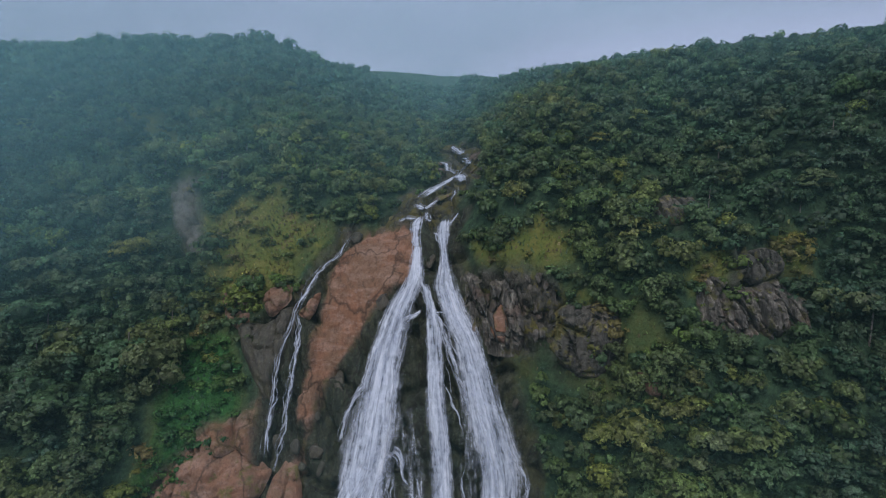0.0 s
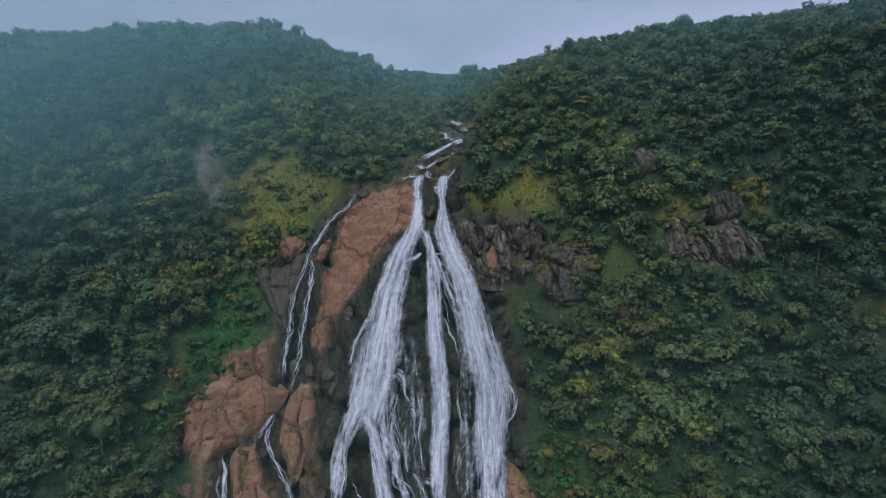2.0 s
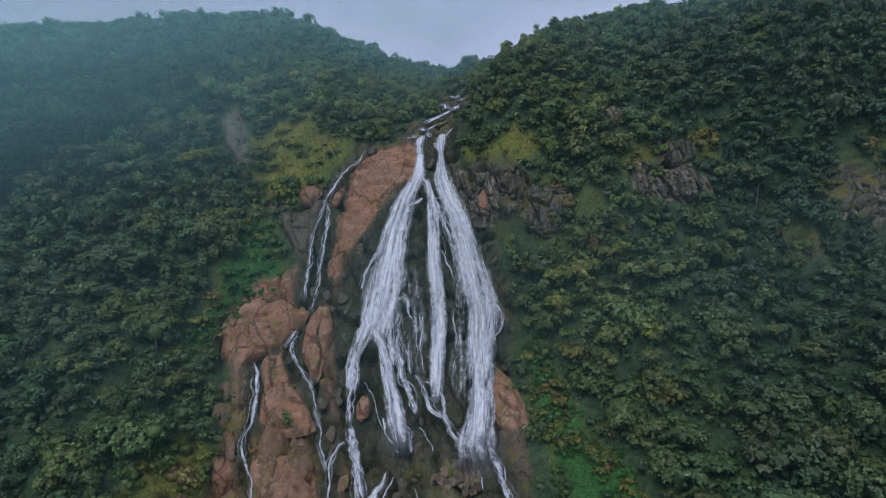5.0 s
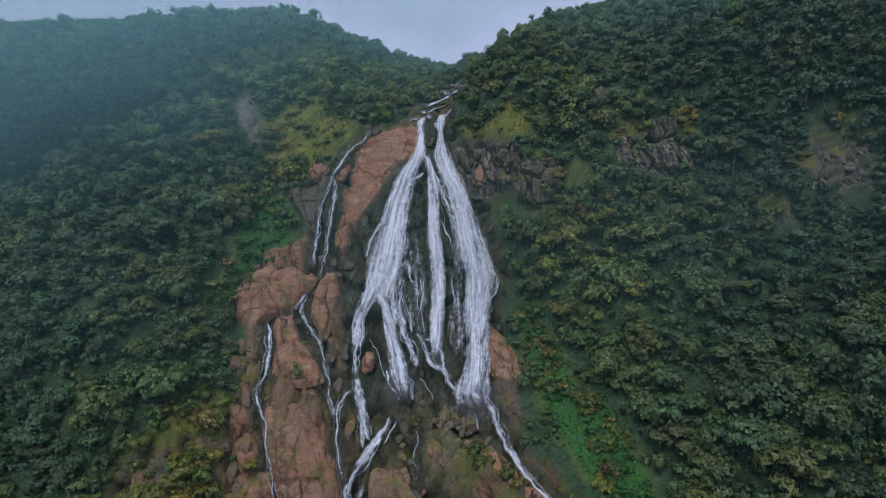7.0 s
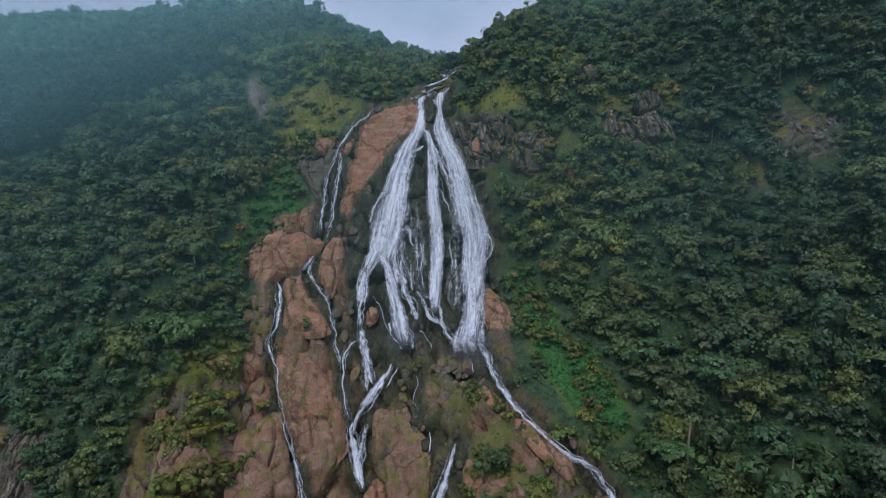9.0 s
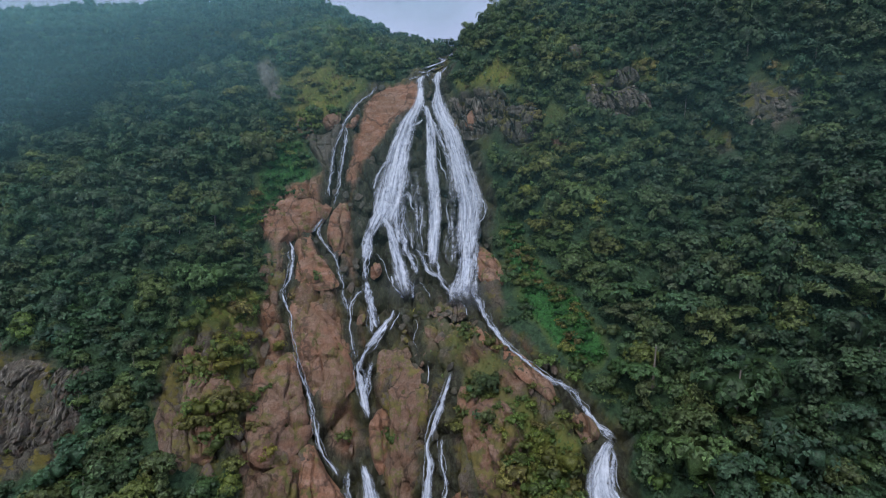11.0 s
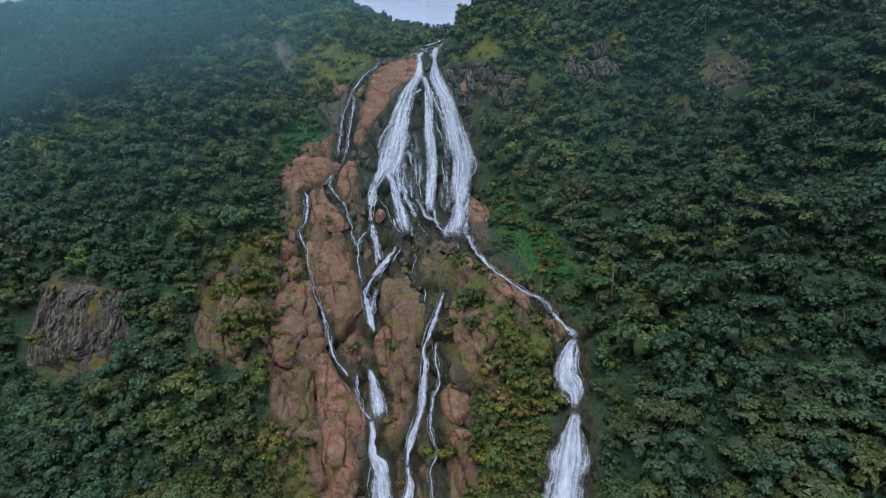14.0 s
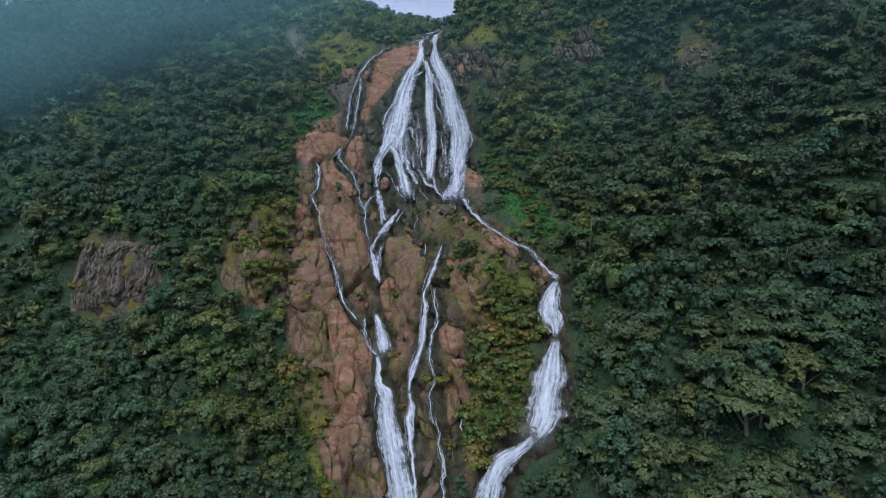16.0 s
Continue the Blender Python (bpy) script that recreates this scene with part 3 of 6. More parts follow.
def land_cover(x, y):
    """Shares of rock, red rock, wet rock and grass at each place of the plan."""
    x, y = np.asarray(x, float), np.asarray(y, float)
    face = cover(ROCK_FACE, x, y)
    slab = cover(RED_SLAB, x, y, 0.8, 0.5, 1)
    wet = np.maximum(cover(WET_FACE, x, y, 1.6, 0.8, 2), cover(WET_LEFT, x, y, 1.0, 0.6, 3)) * (1 - slab)
    patchy = smooth(fbm(x / 7, y / 5, 0, 4, 51), -0.28, -0.05)
    crag = np.maximum.reduce([cover(o, x, y, 2.5, 1.0, 4) for o in (CLIFF_FAR_RIGHT, OUTCROP_HIGH, OUTCROP_LEFT)]) * patchy
    crag = np.maximum.reduce([crag, cover(CLIFF_RIGHT, x, y, 2.5, 1.0, 4), cover(CLIFF_LEFT, x, y, 3.0, 1.0, 4), 0.9 * cover(CRAG_EAST, x, y, 3.0, 1.0, 17) * patchy, 0.9 * cover(CRAG_EAST_LOW, x, y, 2.0, 1.0, 18)])
    scar = cover(SCAR, x, y, 1.5, 1.0, 5)
    knoll = cover(MOUND, x, y, 2.0, 1.0, 6)
    sedge = cover(SEDGE_STRIP, x, y, 2.0, 1.0, 7)
    rock = np.maximum.reduce([face, slab, wet, crag, scar * 0.9])
    bed = 1 - smooth(clearance(x, y) + 1.5 * fbm(x / 2.5, y / 2.5, 0, 3, 56), 0.8 + 1.2 * smooth(y, 116, 126), 3.2 + 2.0 * smooth(y, 116, 126))
    rock = rock * (1 - 0.75 * sedge * smooth(fbm(x / 5, y / 5, 0, 3, 52), -0.25, 0.1))
    rock = rock * (1 - (0.45 + 0.35 * smooth(x, 2, 12)) * knoll * (1 - wet) * smooth(fbm(x / 6, y / 6, 0, 3, 53), -0.2, 0.05))
    caps = np.maximum.reduce([cover(o, x, y, 2.0, 1.0, 13) for o in (CAP_RIGHT, CAP_DOME, CAP_FAR, CAP_FAR_SIDE)])
    rock = np.maximum(rock * (1 - caps), bed)
    wet = np.maximum(wet, 0.85 * bed * (1 - slab) * (1 - 0.6 * smooth(y, 116, 126)))
    red = np.maximum(slab, face * (1 - wet) * (0.12 + 0.42 * smooth(fbm(x / 8, y / 8, 0, 3, 54), -0.1, 0.3) + 0.36 * smooth(-x, 14, 22)) + 0.08 * cover(OUTCROP_LEFT, x, y, 2, 1, 4))
    grass = np.maximum.reduce([cover(GRASS_LEFT, x, y, 5, 2.5, 8) * smooth(fbm(x / 9, y / 7, 0, 3, 55), -0.3, 0.15), lush_cover(x, y), knoll * 0.9, sedge, caps, 0.7 * cover(GRASS_HIGH, x, y, 5, 2.5, 19), 0.55 * cover(GRASS_EAST, x, y, 4, 1.5, 20), 0.6 * cover(GRASS_EAST_LOW, x, y, 3, 1.5, 21), 0.25 * cover(BUSHES, x, y, 2, 1, 15), 0.9 * cover(BUSHES_LEFT, x, y, 3, 1.5, 16),
                               0.8 * cover(OUTCROP_LEFT, x, y, 5, 2, 10), 0.4 * cover(SHRUB_RIGHT, x, y, 3, 1, 11)]) * (1 - rock)
    return rock, red, wet, grass


# ---- materials ----
def material(name):
    m = bpy.data.materials.new(name)
    m.use_nodes = True
    return m, m.node_tree.nodes, m.node_tree.links, m.node_tree.nodes["Principled BSDF"]


def noise_node(nodes, links, scale, detail=5.0, vector=None, stretch=None, rough=0.6):
    n = nodes.new("ShaderNodeTexNoise")
    n.inputs["Scale"].default_value, n.inputs["Detail"].default_value, n.inputs["Roughness"].default_value = scale, detail, rough
    if vector is not None:
        if stretch:
            mp = nodes.new("ShaderNodeMapping")
            mp.inputs["Scale"].default_value = stretch
            links.new(vector, mp.inputs["Vector"])
            vector = mp.outputs["Vector"]
        links.new(vector, n.inputs["Vector"])
    return n.outputs["Fac"]


def ramp(nodes, links, fac, *stops):
    r = nodes.new("ShaderNodeValToRGB")
    while len(r.color_ramp.elements) < len(stops):
        r.color_ramp.elements.new(0.5)
    for e, (pos, col) in zip(r.color_ramp.elements, stops):
        e.position = pos
        e.color = (*col, 1) if isinstance(col, tuple) else (col, col, col, 1)
    links.new(fac, r.inputs["Fac"])
    return r.outputs["Color"]


def mix(nodes, links, fac, a, b, blend="MIX"):
    m = nodes.new("ShaderNodeMix")
    m.data_type, m.blend_type = "RGBA", blend
    for key, v in (("Factor", fac), ("A", a), ("B", b)):
        if isinstance(v, (int, float)):
            m.inputs[key].default_value = v if key == "Factor" else (v, v, v, 1)
        elif isinstance(v, tuple):
            m.inputs[key].default_value = (*v, 1)
        else:
            links.new(v, m.inputs[key])
    return m.outputs["Result"]


def maths(nodes, links, op, a, b):
    m = nodes.new("ShaderNodeMath")
    m.operation = op
    for i, v in enumerate((a, b)):
        if isinstance(v, (int, float)):
            m.inputs[i].default_value = v
        else:
            links.new(v, m.inputs[i])
    return m.outputs[0]


def bump(nodes, links, height, strength, distance, bsdf):
    b = nodes.new("ShaderNodeBump")
    b.inputs["Strength"].default_value, b.inputs["Distance"].default_value = strength, distance
    links.new(height, b.inputs["Height"])
    links.new(b.outputs["Normal"], bsdf.inputs["Normal"])


def rock_colours(nodes, links, where):
    """Grey, red and wet granite, each with grain, stains and streaks."""
    grain = noise_node(nodes, links, 0.55, 8, where)
    broad = noise_node(nodes, links, 0.12, 5, where)
    streak = noise_node(nodes, links, 0.6, 9, where, (2.0, 1.2, 0.24), 0.72)
    grey = ramp(nodes, links, broad, (0.3, (0.055, 0.053, 0.045)), (0.55, (0.10, 0.092, 0.072)), (0.75, (0.16, 0.13, 0.098)))
    red = ramp(nodes, links, broad, (0.3, (0.155, 0.088, 0.052)), (0.45, (0.265, 0.13, 0.074)), (0.58, (0.20, 0.116, 0.07)), (0.7, (0.285, 0.17, 0.115)))
    wet = ramp(nodes, links, streak, (0.3, (0.012, 0.016, 0.01)), (0.5, (0.032, 0.038, 0.022)), (0.72, (0.085, 0.082, 0.046)))
    bands = noise_node(nodes, links, 0.3, 7, where, (0.6, 0.6, 1.7), 0.75)
    pale = ramp(nodes, links, bands, (0.49, 0.0), (0.6, 0.5))
    red = mix(nodes, links, pale, red, (0.38, 0.25, 0.19))
    stain = ramp(nodes, links, streak, (0.3, 0.75), (0.48, 0.0))
    red = mix(nodes, links, stain, red, (0.07, 0.042, 0.03))
    grey = mix(nodes, links, stain, grey, (0.03, 0.03, 0.025))
    grit = ramp(nodes, links, noise_node(nodes, links, 2.0, 8, where, (1.3, 1.0, 0.75), 0.85), (0.34, 0.3), (0.5, 0.95), (0.66, 1.7))
    grey, red, wet = (mix(nodes, links, k, c, grit, "MULTIPLY") for k, c in ((0.75, grey), (0.4, red), (0.8, wet)))
    warp = nodes.new("ShaderNodeTexNoise")
    warp.inputs["Scale"].default_value, warp.inputs["Detail"].default_value = 0.35, 4
    links.new(where, warp.inputs["Vector"])
    bent = nodes.new("ShaderNodeVectorMath")
    bent.operation = "MULTIPLY_ADD"
    bent.inputs[1].default_value = (5.0, 5.0, 5.0)
    links.new(warp.outputs["Color"], bent.inputs[0])
    links.new(where, bent.inputs[2])
    tall = nodes.new("ShaderNodeMapping")
    tall.inputs["Scale"].default_value, tall.inputs["Rotation"].default_value = (1.0, 0.8, 0.45), (0, radians(14), 0)
    links.new(bent.outputs["Vector"], tall.inputs["Vector"])
    for scale, width, depth, red_depth in ((0.10, 0.035, 0.9, 0.7), (0.28, 0.045, 0.7, 0.14), (0.8, 0.06, 0.4, 0.0)):
        joint = nodes.new("ShaderNodeTexVoronoi")
        joint.feature = "DISTANCE_TO_EDGE"
        joint.inputs["Scale"].default_value = scale
        links.new(tall.outputs["Vector"], joint.inputs["Vector"])
        line = ramp(nodes, links, joint.outputs["Distance"], (0.0, depth), (width, 0.0))
        faint = ramp(nodes, links, joint.outputs["Distance"], (0.0, red_depth), (width, 0.0))
        grey, wet = (mix(nodes, links, line, c, (0.016, 0.014, 0.01)) for c in (grey, wet))
        red = mix(nodes, links, faint, red, (0.03, 0.02, 0.014))
    return grey, red, wet, grain, streak


def make_land_material():
    m, nodes, links, bsdf = material("hillside")
    where = nodes.new("ShaderNodeNewGeometry").outputs["Position"]
    share = nodes.new("ShaderNodeAttribute")
    share.attribute_name = "cover"
    parts = nodes.new("ShaderNodeSeparateColor")
    links.new(share.outputs["Color"], parts.inputs["Color"])
    rock, red_share, wet_share, grass = parts.outputs["Red"], parts.outputs["Green"], parts.outputs["Blue"], share.outputs["Alpha"]
    grey, red, wet, grain, streak = rock_colours(nodes, links, where)
    stone = mix(nodes, links, red_share, grey, red)
    moss_fac = maths(nodes, links, "MULTIPLY", ramp(nodes, links, noise_node(nodes, links, 0.22, 9, where, None, 0.7), (0.5, 0.0), (0.56, 0.85)),
                     maths(nodes, links, "SUBTRACT", 1.0, red_share))
    stone = mix(nodes, links, moss_fac, stone, ramp(nodes, links, grain, (0.3, (0.07, 0.066, 0.016)), (0.7, (0.19, 0.155, 0.032))))
    stone = mix(nodes, links, wet_share, stone, wet)
    soil = ramp(nodes, links, noise_node(nodes, links, 1.0, 6, where, None, 0.75), (0.35, (0.012, 0.026, 0.014)), (0.65, (0.05, 0.095, 0.045)))
    sward = ramp(nodes, links, noise_node(nodes, links, 0.35, 9, where, None, 0.78), (0.3, (0.07, 0.115, 0.026)), (0.5, (0.135, 0.15, 0.032)), (0.7, (0.20, 0.17, 0.05)))
    lush = nodes.new("ShaderNodeAttribute")
    lush.attribute_name = "lush"
    sward = mix(nodes, links, lush.outputs["Fac"], sward, ramp(nodes, links, noise_node(nodes, links, 1.4, 8, where, None, 0.85), (0.38, (0.012, 0.05, 0.014)), (0.62, (0.05, 0.16, 0.036))))
    earth = mix(nodes, links, grass, soil, sward)
    bare = nodes.new("ShaderNodeAttribute")
    bare.attribute_name = "bare"
    stone = mix(nodes, links, bare.outputs["Fac"], stone, ramp(nodes, links, grain, (0.3, (0.10, 0.095, 0.085)), (0.7, (0.21, 0.195, 0.175))))
    links.new(mix(nodes, links, rock, earth, stone), bsdf.inputs["Base Color"])
    links.new(maths(nodes, links, "SUBTRACT", 0.92, maths(nodes, links, "MULTIPLY", wet_share, 0.3)), bsdf.inputs["Roughness"])
    bsdf.inputs["Specular IOR Level"].default_value = 0.25
    rough = noise_node(nodes, links, 1.3, 9, where)
    bump(nodes, links, maths(nodes, links, "ADD", rough, maths(nodes, links, "MULTIPLY", streak, 0.7)), 0.9, 0.5, bsdf)
    return m


def make_boulder_material(name, share_red, wetness, moss_from=0.53):
    m, nodes, links, bsdf = material(name)
    where = nodes.new("ShaderNodeNewGeometry").outputs["Position"]
    own = nodes.new("ShaderNodeObjectInfo").outputs["Random"]
    grey, red, wet, grain, streak = rock_colours(nodes, links, where)
    tone = maths(nodes, links, "ADD", maths(nodes, links, "MULTIPLY", own, 0.45), share_red)
    stone = mix(nodes, links, tone, grey, red)
    moss = ramp(nodes, links, noise_node(nodes, links, 0.24, 9, where, None, 0.7), (moss_from, 0.0), (moss_from + 0.06, 0.85 - 0.6 * wetness))
    stone = mix(nodes, links, moss, stone, ramp(nodes, links, grain, (0.35, (0.075, 0.08, 0.022)), (0.65, (0.17, 0.14, 0.03))))
    stone = mix(nodes, links, wetness, stone, wet)
    links.new(stone, bsdf.inputs["Base Color"])
    bsdf.inputs["Roughness"].default_value = 0.88 - 0.45 * wetness
    rough = noise_node(nodes, links, 1.3, 9, where)
    bump(nodes, links, maths(nodes, links, "ADD", rough, maths(nodes, links, "MULTIPLY", streak, 0.7)), 0.9, 0.45, bsdf)
    return m


def make_leaf_material():
    m, nodes, links, bsdf = material("foliage")
    geo = nodes.new("ShaderNodeNewGeometry")
    tint = nodes.new("ShaderNodeAttribute")
    tint.attribute_name = "tint"
    own = nodes.new("ShaderNodeObjectInfo").outputs["Random"]
    spread = ramp(nodes, links, geo.outputs["Random Per Island"], (0.0, 0.68), (0.6, 1.0), (1.0, 1.4))
    tone = ramp(nodes, links, own, (0.0, (0.84, 0.92, 0.94)), (0.5, (0.98, 1.0, 0.95)), (1.0, (1.18, 1.08, 0.86)))
    colour = mix(nodes, links, 1.0, mix(nodes, links, 1.0, tint.outputs["Color"], spread, "MULTIPLY"), tone, "MULTIPLY")
    leafy = ramp(nodes, links, noise_node(nodes, links, 2.6, 5, geo.outputs["Position"], None, 0.85), (0.36, 0.35), (0.5, 0.95), (0.64, 1.75))
    colour = mix(nodes, links, 1.0, colour, leafy, "MULTIPLY")
    links.new(colour, bsdf.inputs["Base Color"])
    bsdf.inputs["Roughness"].default_value = 0.55
    bsdf.inputs["Specular IOR Level"].default_value = 0.3
    puff = nodes.new("ShaderNodeAttribute")
    puff.attribute_name = "puff"
    turn = nodes.new("ShaderNodeVectorTransform")
    turn.vector_type, turn.convert_from, turn.convert_to = "NORMAL", "OBJECT", "WORLD"
    links.new(puff.outputs["Vector"], turn.inputs["Vector"])
    blend = nodes.new("ShaderNodeVectorMath")
    blend.operation = "MULTIPLY_ADD"
    blend.inputs[1].default_value = (1.3, 1.3, 1.3)
    links.new(turn.outputs["Vector"], blend.inputs[0])
    links.new(geo.outputs["Normal"], blend.inputs[2])
    unit = nodes.new("ShaderNodeVectorMath")
    unit.operation = "NORMALIZE"
    links.new(blend.outputs["Vector"], unit.inputs[0])
    links.new(unit.outputs["Vector"], bsdf.inputs["Normal"])
    back = nodes.new("ShaderNodeBsdfTranslucent")
    links.new(colour, back.inputs["Color"])
    both = nodes.new("ShaderNodeMixShader")
    both.inputs["Fac"].default_value = 0.2
    links.new(bsdf.outputs["BSDF"], both.inputs[1])
    links.new(back.outputs["BSDF"], both.inputs[2])
    links.new(both.outputs["Shader"], nodes["Material Output"].inputs["Surface"])
    return m


def make_bark_material():
    m, nodes, links, bsdf = material("bark")
    where = nodes.new("ShaderNodeNewGeometry").outputs["Position"]
    n = noise_node(nodes, links, 3.0, 6, where, (1, 1, 0.2))
    links.new(ramp(nodes, links, n, (0.3, (0.09, 0.075, 0.06)), (0.7, (0.24, 0.21, 0.18))), bsdf.inputs["Base Color"])
    bsdf.inputs["Roughness"].default_value = 0.9
    bump(nodes, links, n, 0.6, 0.05, bsdf)
    return m


def make_water_material(name, fill, gain, most, broken=1.0):
    """White water drawn out into soft streaks; where they thin out the rock shows through."""
    m, nodes, links, bsdf = material(name)
    uv = nodes.new("ShaderNodeAttribute")
    uv.attribute_name = "run"
    edge = nodes.new("ShaderNodeAttribute")
    edge.attribute_name = "body"
    fine = noise_node(nodes, links, 1.0, 4, uv.outputs["Vector"], (3.2, 0.34 * broken, 1.0))
    wide = noise_node(nodes, links, 1.0, 2, uv.outputs["Vector"], (1.0, 0.07 * broken, 1.0))
    foam = noise_node(nodes, links, 1.0, 5, uv.outputs["Vector"], (1.1, 0.75 * broken, 1.0), 0.72)
    thread = maths(nodes, links, "ADD", maths(nodes, links, "MULTIPLY", fine, 0.3), maths(nodes, links, "ADD", maths(nodes, links, "MULTIPLY", wide, 0.42), maths(nodes, links, "MULTIPLY", foam, 0.28)))
    dense = maths(nodes, links, "MULTIPLY", maths(nodes, links, "SUBTRACT", thread, 0.5), gain)
    dense = maths(nodes, links, "ADD", dense, maths(nodes, links, "MULTIPLY", edge.outputs["Fac"], 0.95))
    dense = maths(nodes, links, "ADD", dense, fill)
    alpha = ramp(nodes, links, dense, (0.0, 0.0), (0.35, most * 0.3), (0.75, most * 0.85), (1.0, most))
    alpha = maths(nodes, links, "MULTIPLY", alpha, ramp(nodes, links, edge.outputs["Fac"], (0.0, 0.0), (0.3, 1.0)))
    links.new(ramp(nodes, links, thread, (0.38, (0.36, 0.41, 0.50)), (0.5, (0.52, 0.57, 0.66)), (0.62, (0.70, 0.74, 0.81))), bsdf.inputs["Base Color"])
    bsdf.inputs["Roughness"].default_value = 0.6
    bsdf.inputs["Specular IOR Level"].default_value = 0.2
    links.new(alpha, bsdf.inputs["Alpha"])
    bump(nodes, links, thread, 0.3, 0.3, bsdf)
    return m


SHEET = make_water_material("sheet of falling water", -0.12, 3.4, 0.88)
RIBBON = make_water_material("narrow run of white water", -0.16, 4.4, 0.8, 2.2)
THREAD = make_water_material("bright water thread", -0.15, 4.0, 0.42, 1.6)
GAUZE = make_water_material("thin veil of water on the rock", -0.68, 6.0, 0.5, 1.3)
LAND, LEAF, BARK = make_land_material(), make_leaf_material(), make_bark_material()
BOULDER, BOULDER_WET = make_boulder_material("granite boulder", 0.1, 0.0), make_boulder_material("wet granite boulder", 0.2, 0.8)


# ---- mesh helpers ----
def mesh_from(name, verts, faces, mats, smooth_faces=False):
    """A mesh from arrays; faces is an n x 3 or n x 4 array."""
    me = bpy.data.meshes.new(name)
    n, k = faces.shape
    me.vertices.add(len(verts))
    me.vertices.foreach_set("co", np.ascontiguousarray(verts, np.float32).ravel())
    me.loops.add(n * k)
    me.loops.foreach_set("vertex_index", np.ascontiguousarray(faces, np.int32).ravel())
    me.polygons.add(n)
    me.polygons.foreach_set("loop_start", np.arange(0, n * k, k, dtype=np.int32))
    me.polygons.foreach_set("use_smooth", np.full(n, smooth_faces))
    me.update(calc_edges=True)
    for m in mats:
        me.materials.append(m)
    return me


def point_colour(me, name, values):
    a = me.attributes.new(name, "FLOAT_COLOR", "POINT")
    a.data.foreach_set("color", np.ascontiguousarray(values, np.float32).ravel())


def point_vector(me, name, values):
    a = me.attributes.new(name, "FLOAT_VECTOR", "POINT")
    a.data.foreach_set("vector", np.ascontiguousarray(values, np.float32).ravel())


def grid_faces(rows, cols):
    i, j = np.meshgrid(np.arange(rows - 1), np.arange(cols - 1), indexing="ij")
    a = (i * cols + j).ravel()
    return np.stack([a, a + cols, a + cols + 1, a + 1], -1)


def part(name, me, parent, label=""):
    ob = new(name, me)
    ob.parent = parent
    return tagged(ob, label)


# ---- the ground: one sheet from the gorge to the horizon ----
def build_ground():
    near_x = np.arange(-72, 62.1, 0.67)
    grow = 0.7 * 1.085 ** np.arange(1, 80)
    right, left = 62 + np.cumsum(grow), -72 - np.cumsum(grow)
    cols = np.concatenate([left[left > -4500][::-1], near_x, right[right < 4500]])
    fine = np.arange(-45, 200.1, 0.5)
    fx, fy = np.meshgrid(cols, fine, indexing="ij")
    fz = ground_z(fx, fy)
    run = np.concatenate([np.zeros((len(cols), 1)), np.cumsum(np.hypot(0.5, np.diff(fz, axis=1)), axis=1)], 1)
    rows = 400
    mid = np.stack([np.interp(np.linspace(0, r[-1], rows), r, fine) for r in run])
    out = 1.3 * 1.14 ** np.arange(1, 48)
    before, after = -45 - np.cumsum(out), 200 + np.cumsum(out)
    before, after = before[before > -4500][::-1], after[after < 4800]
    y = np.concatenate([np.repeat(before[None], len(cols), 0), mid, np.repeat(after[None], len(cols), 0)], 1)
    x = np.repeat(cols[:, None], y.shape[1], 1)
    z = ground_z(x, y)
    rock, red, wet, grass = land_cover(x, y)
    slab = cover(RED_SLAB, x, y, 0.8, 0.5, 1)
    crags = np.maximum.reduce([cover(o, x, y, 2.5, 1.0, 4) for o in (CLIFF_RIGHT, CLIFF_FAR_RIGHT, CRAG_EAST)])
    # joints and blocks of the rock, on the face of the hill
    lean = x + 0.22 * z + 1.5 * fbm(x / 6, z / 6, 0, 3, 61)
    rise = z + 0.5 * y + 1.5 * fbm(x / 6, z / 6, 0, 3, 62)
    a1, a2, big = cells(lean / 6.5, rise / 15, 71)
    b1, b2, small = cells(lean / 2.4, rise / 5.5, 81)
    blocks = (big - 0.4) * 2.4 - 2.6 * (1 - smooth(a2 - a1, 0.0, 0.17)) + (small - 0.5) * 0.9 - 1.0 * (1 - smooth(b2 - b1, 0.0, 0.2))
    c1, c2, shaft = cells((x + 0.6 * fbm(x / 3, z / 3, 0, 2, 63)) / 1.5, rise / 9, 87)
    blocks = blocks + crags * ((shaft - 0.5) * 1.2 - 1.1 * (1 - smooth(c2 - c1, 0.0, 0.22)))
    grainy = 0.5 * fbm(x / 1.6, y / 1.6, z / 1.6, 4, 91)
    relief = rock * ((1 - 0.82 * slab) * 1.25 * blocks * (1 + 0.5 * crags) + grainy * (1 - 0.5 * slab) - 0.5 * wet)
    relief = np.where(clearance(x, y) < 0.8, np.minimum(relief, 0.15), relief)
    relief = relief + (1 - rock) * 0.5 * fbm(x / 3, y / 3, z / 3, 3, 92)
    n = ground_normal(x, y)
    p = np.stack([x, y, z], -1) + n * relief[..., None]
    me = mesh_from("ground", p.reshape(-1, 3), grid_faces(*x.shape), [LAND], True)
    point_colour(me, "cover", np.stack([rock, red, wet, grass], -1))
    a = me.attributes.new("lush", "FLOAT", "POINT")
    a.data.foreach_set("value", lush_cover(x, y).astype(np.float32).ravel())
    a = me.attributes.new("bare", "FLOAT", "POINT")
    a.data.foreach_set("value", cover(SCAR, x, y, 1.5, 1.0, 5).astype(np.float32).ravel())
    tagged(new("ground", me), "steep gorge hillside of red and grey granite, grass and forest soil", "hillside", kind="structure")


build_ground()


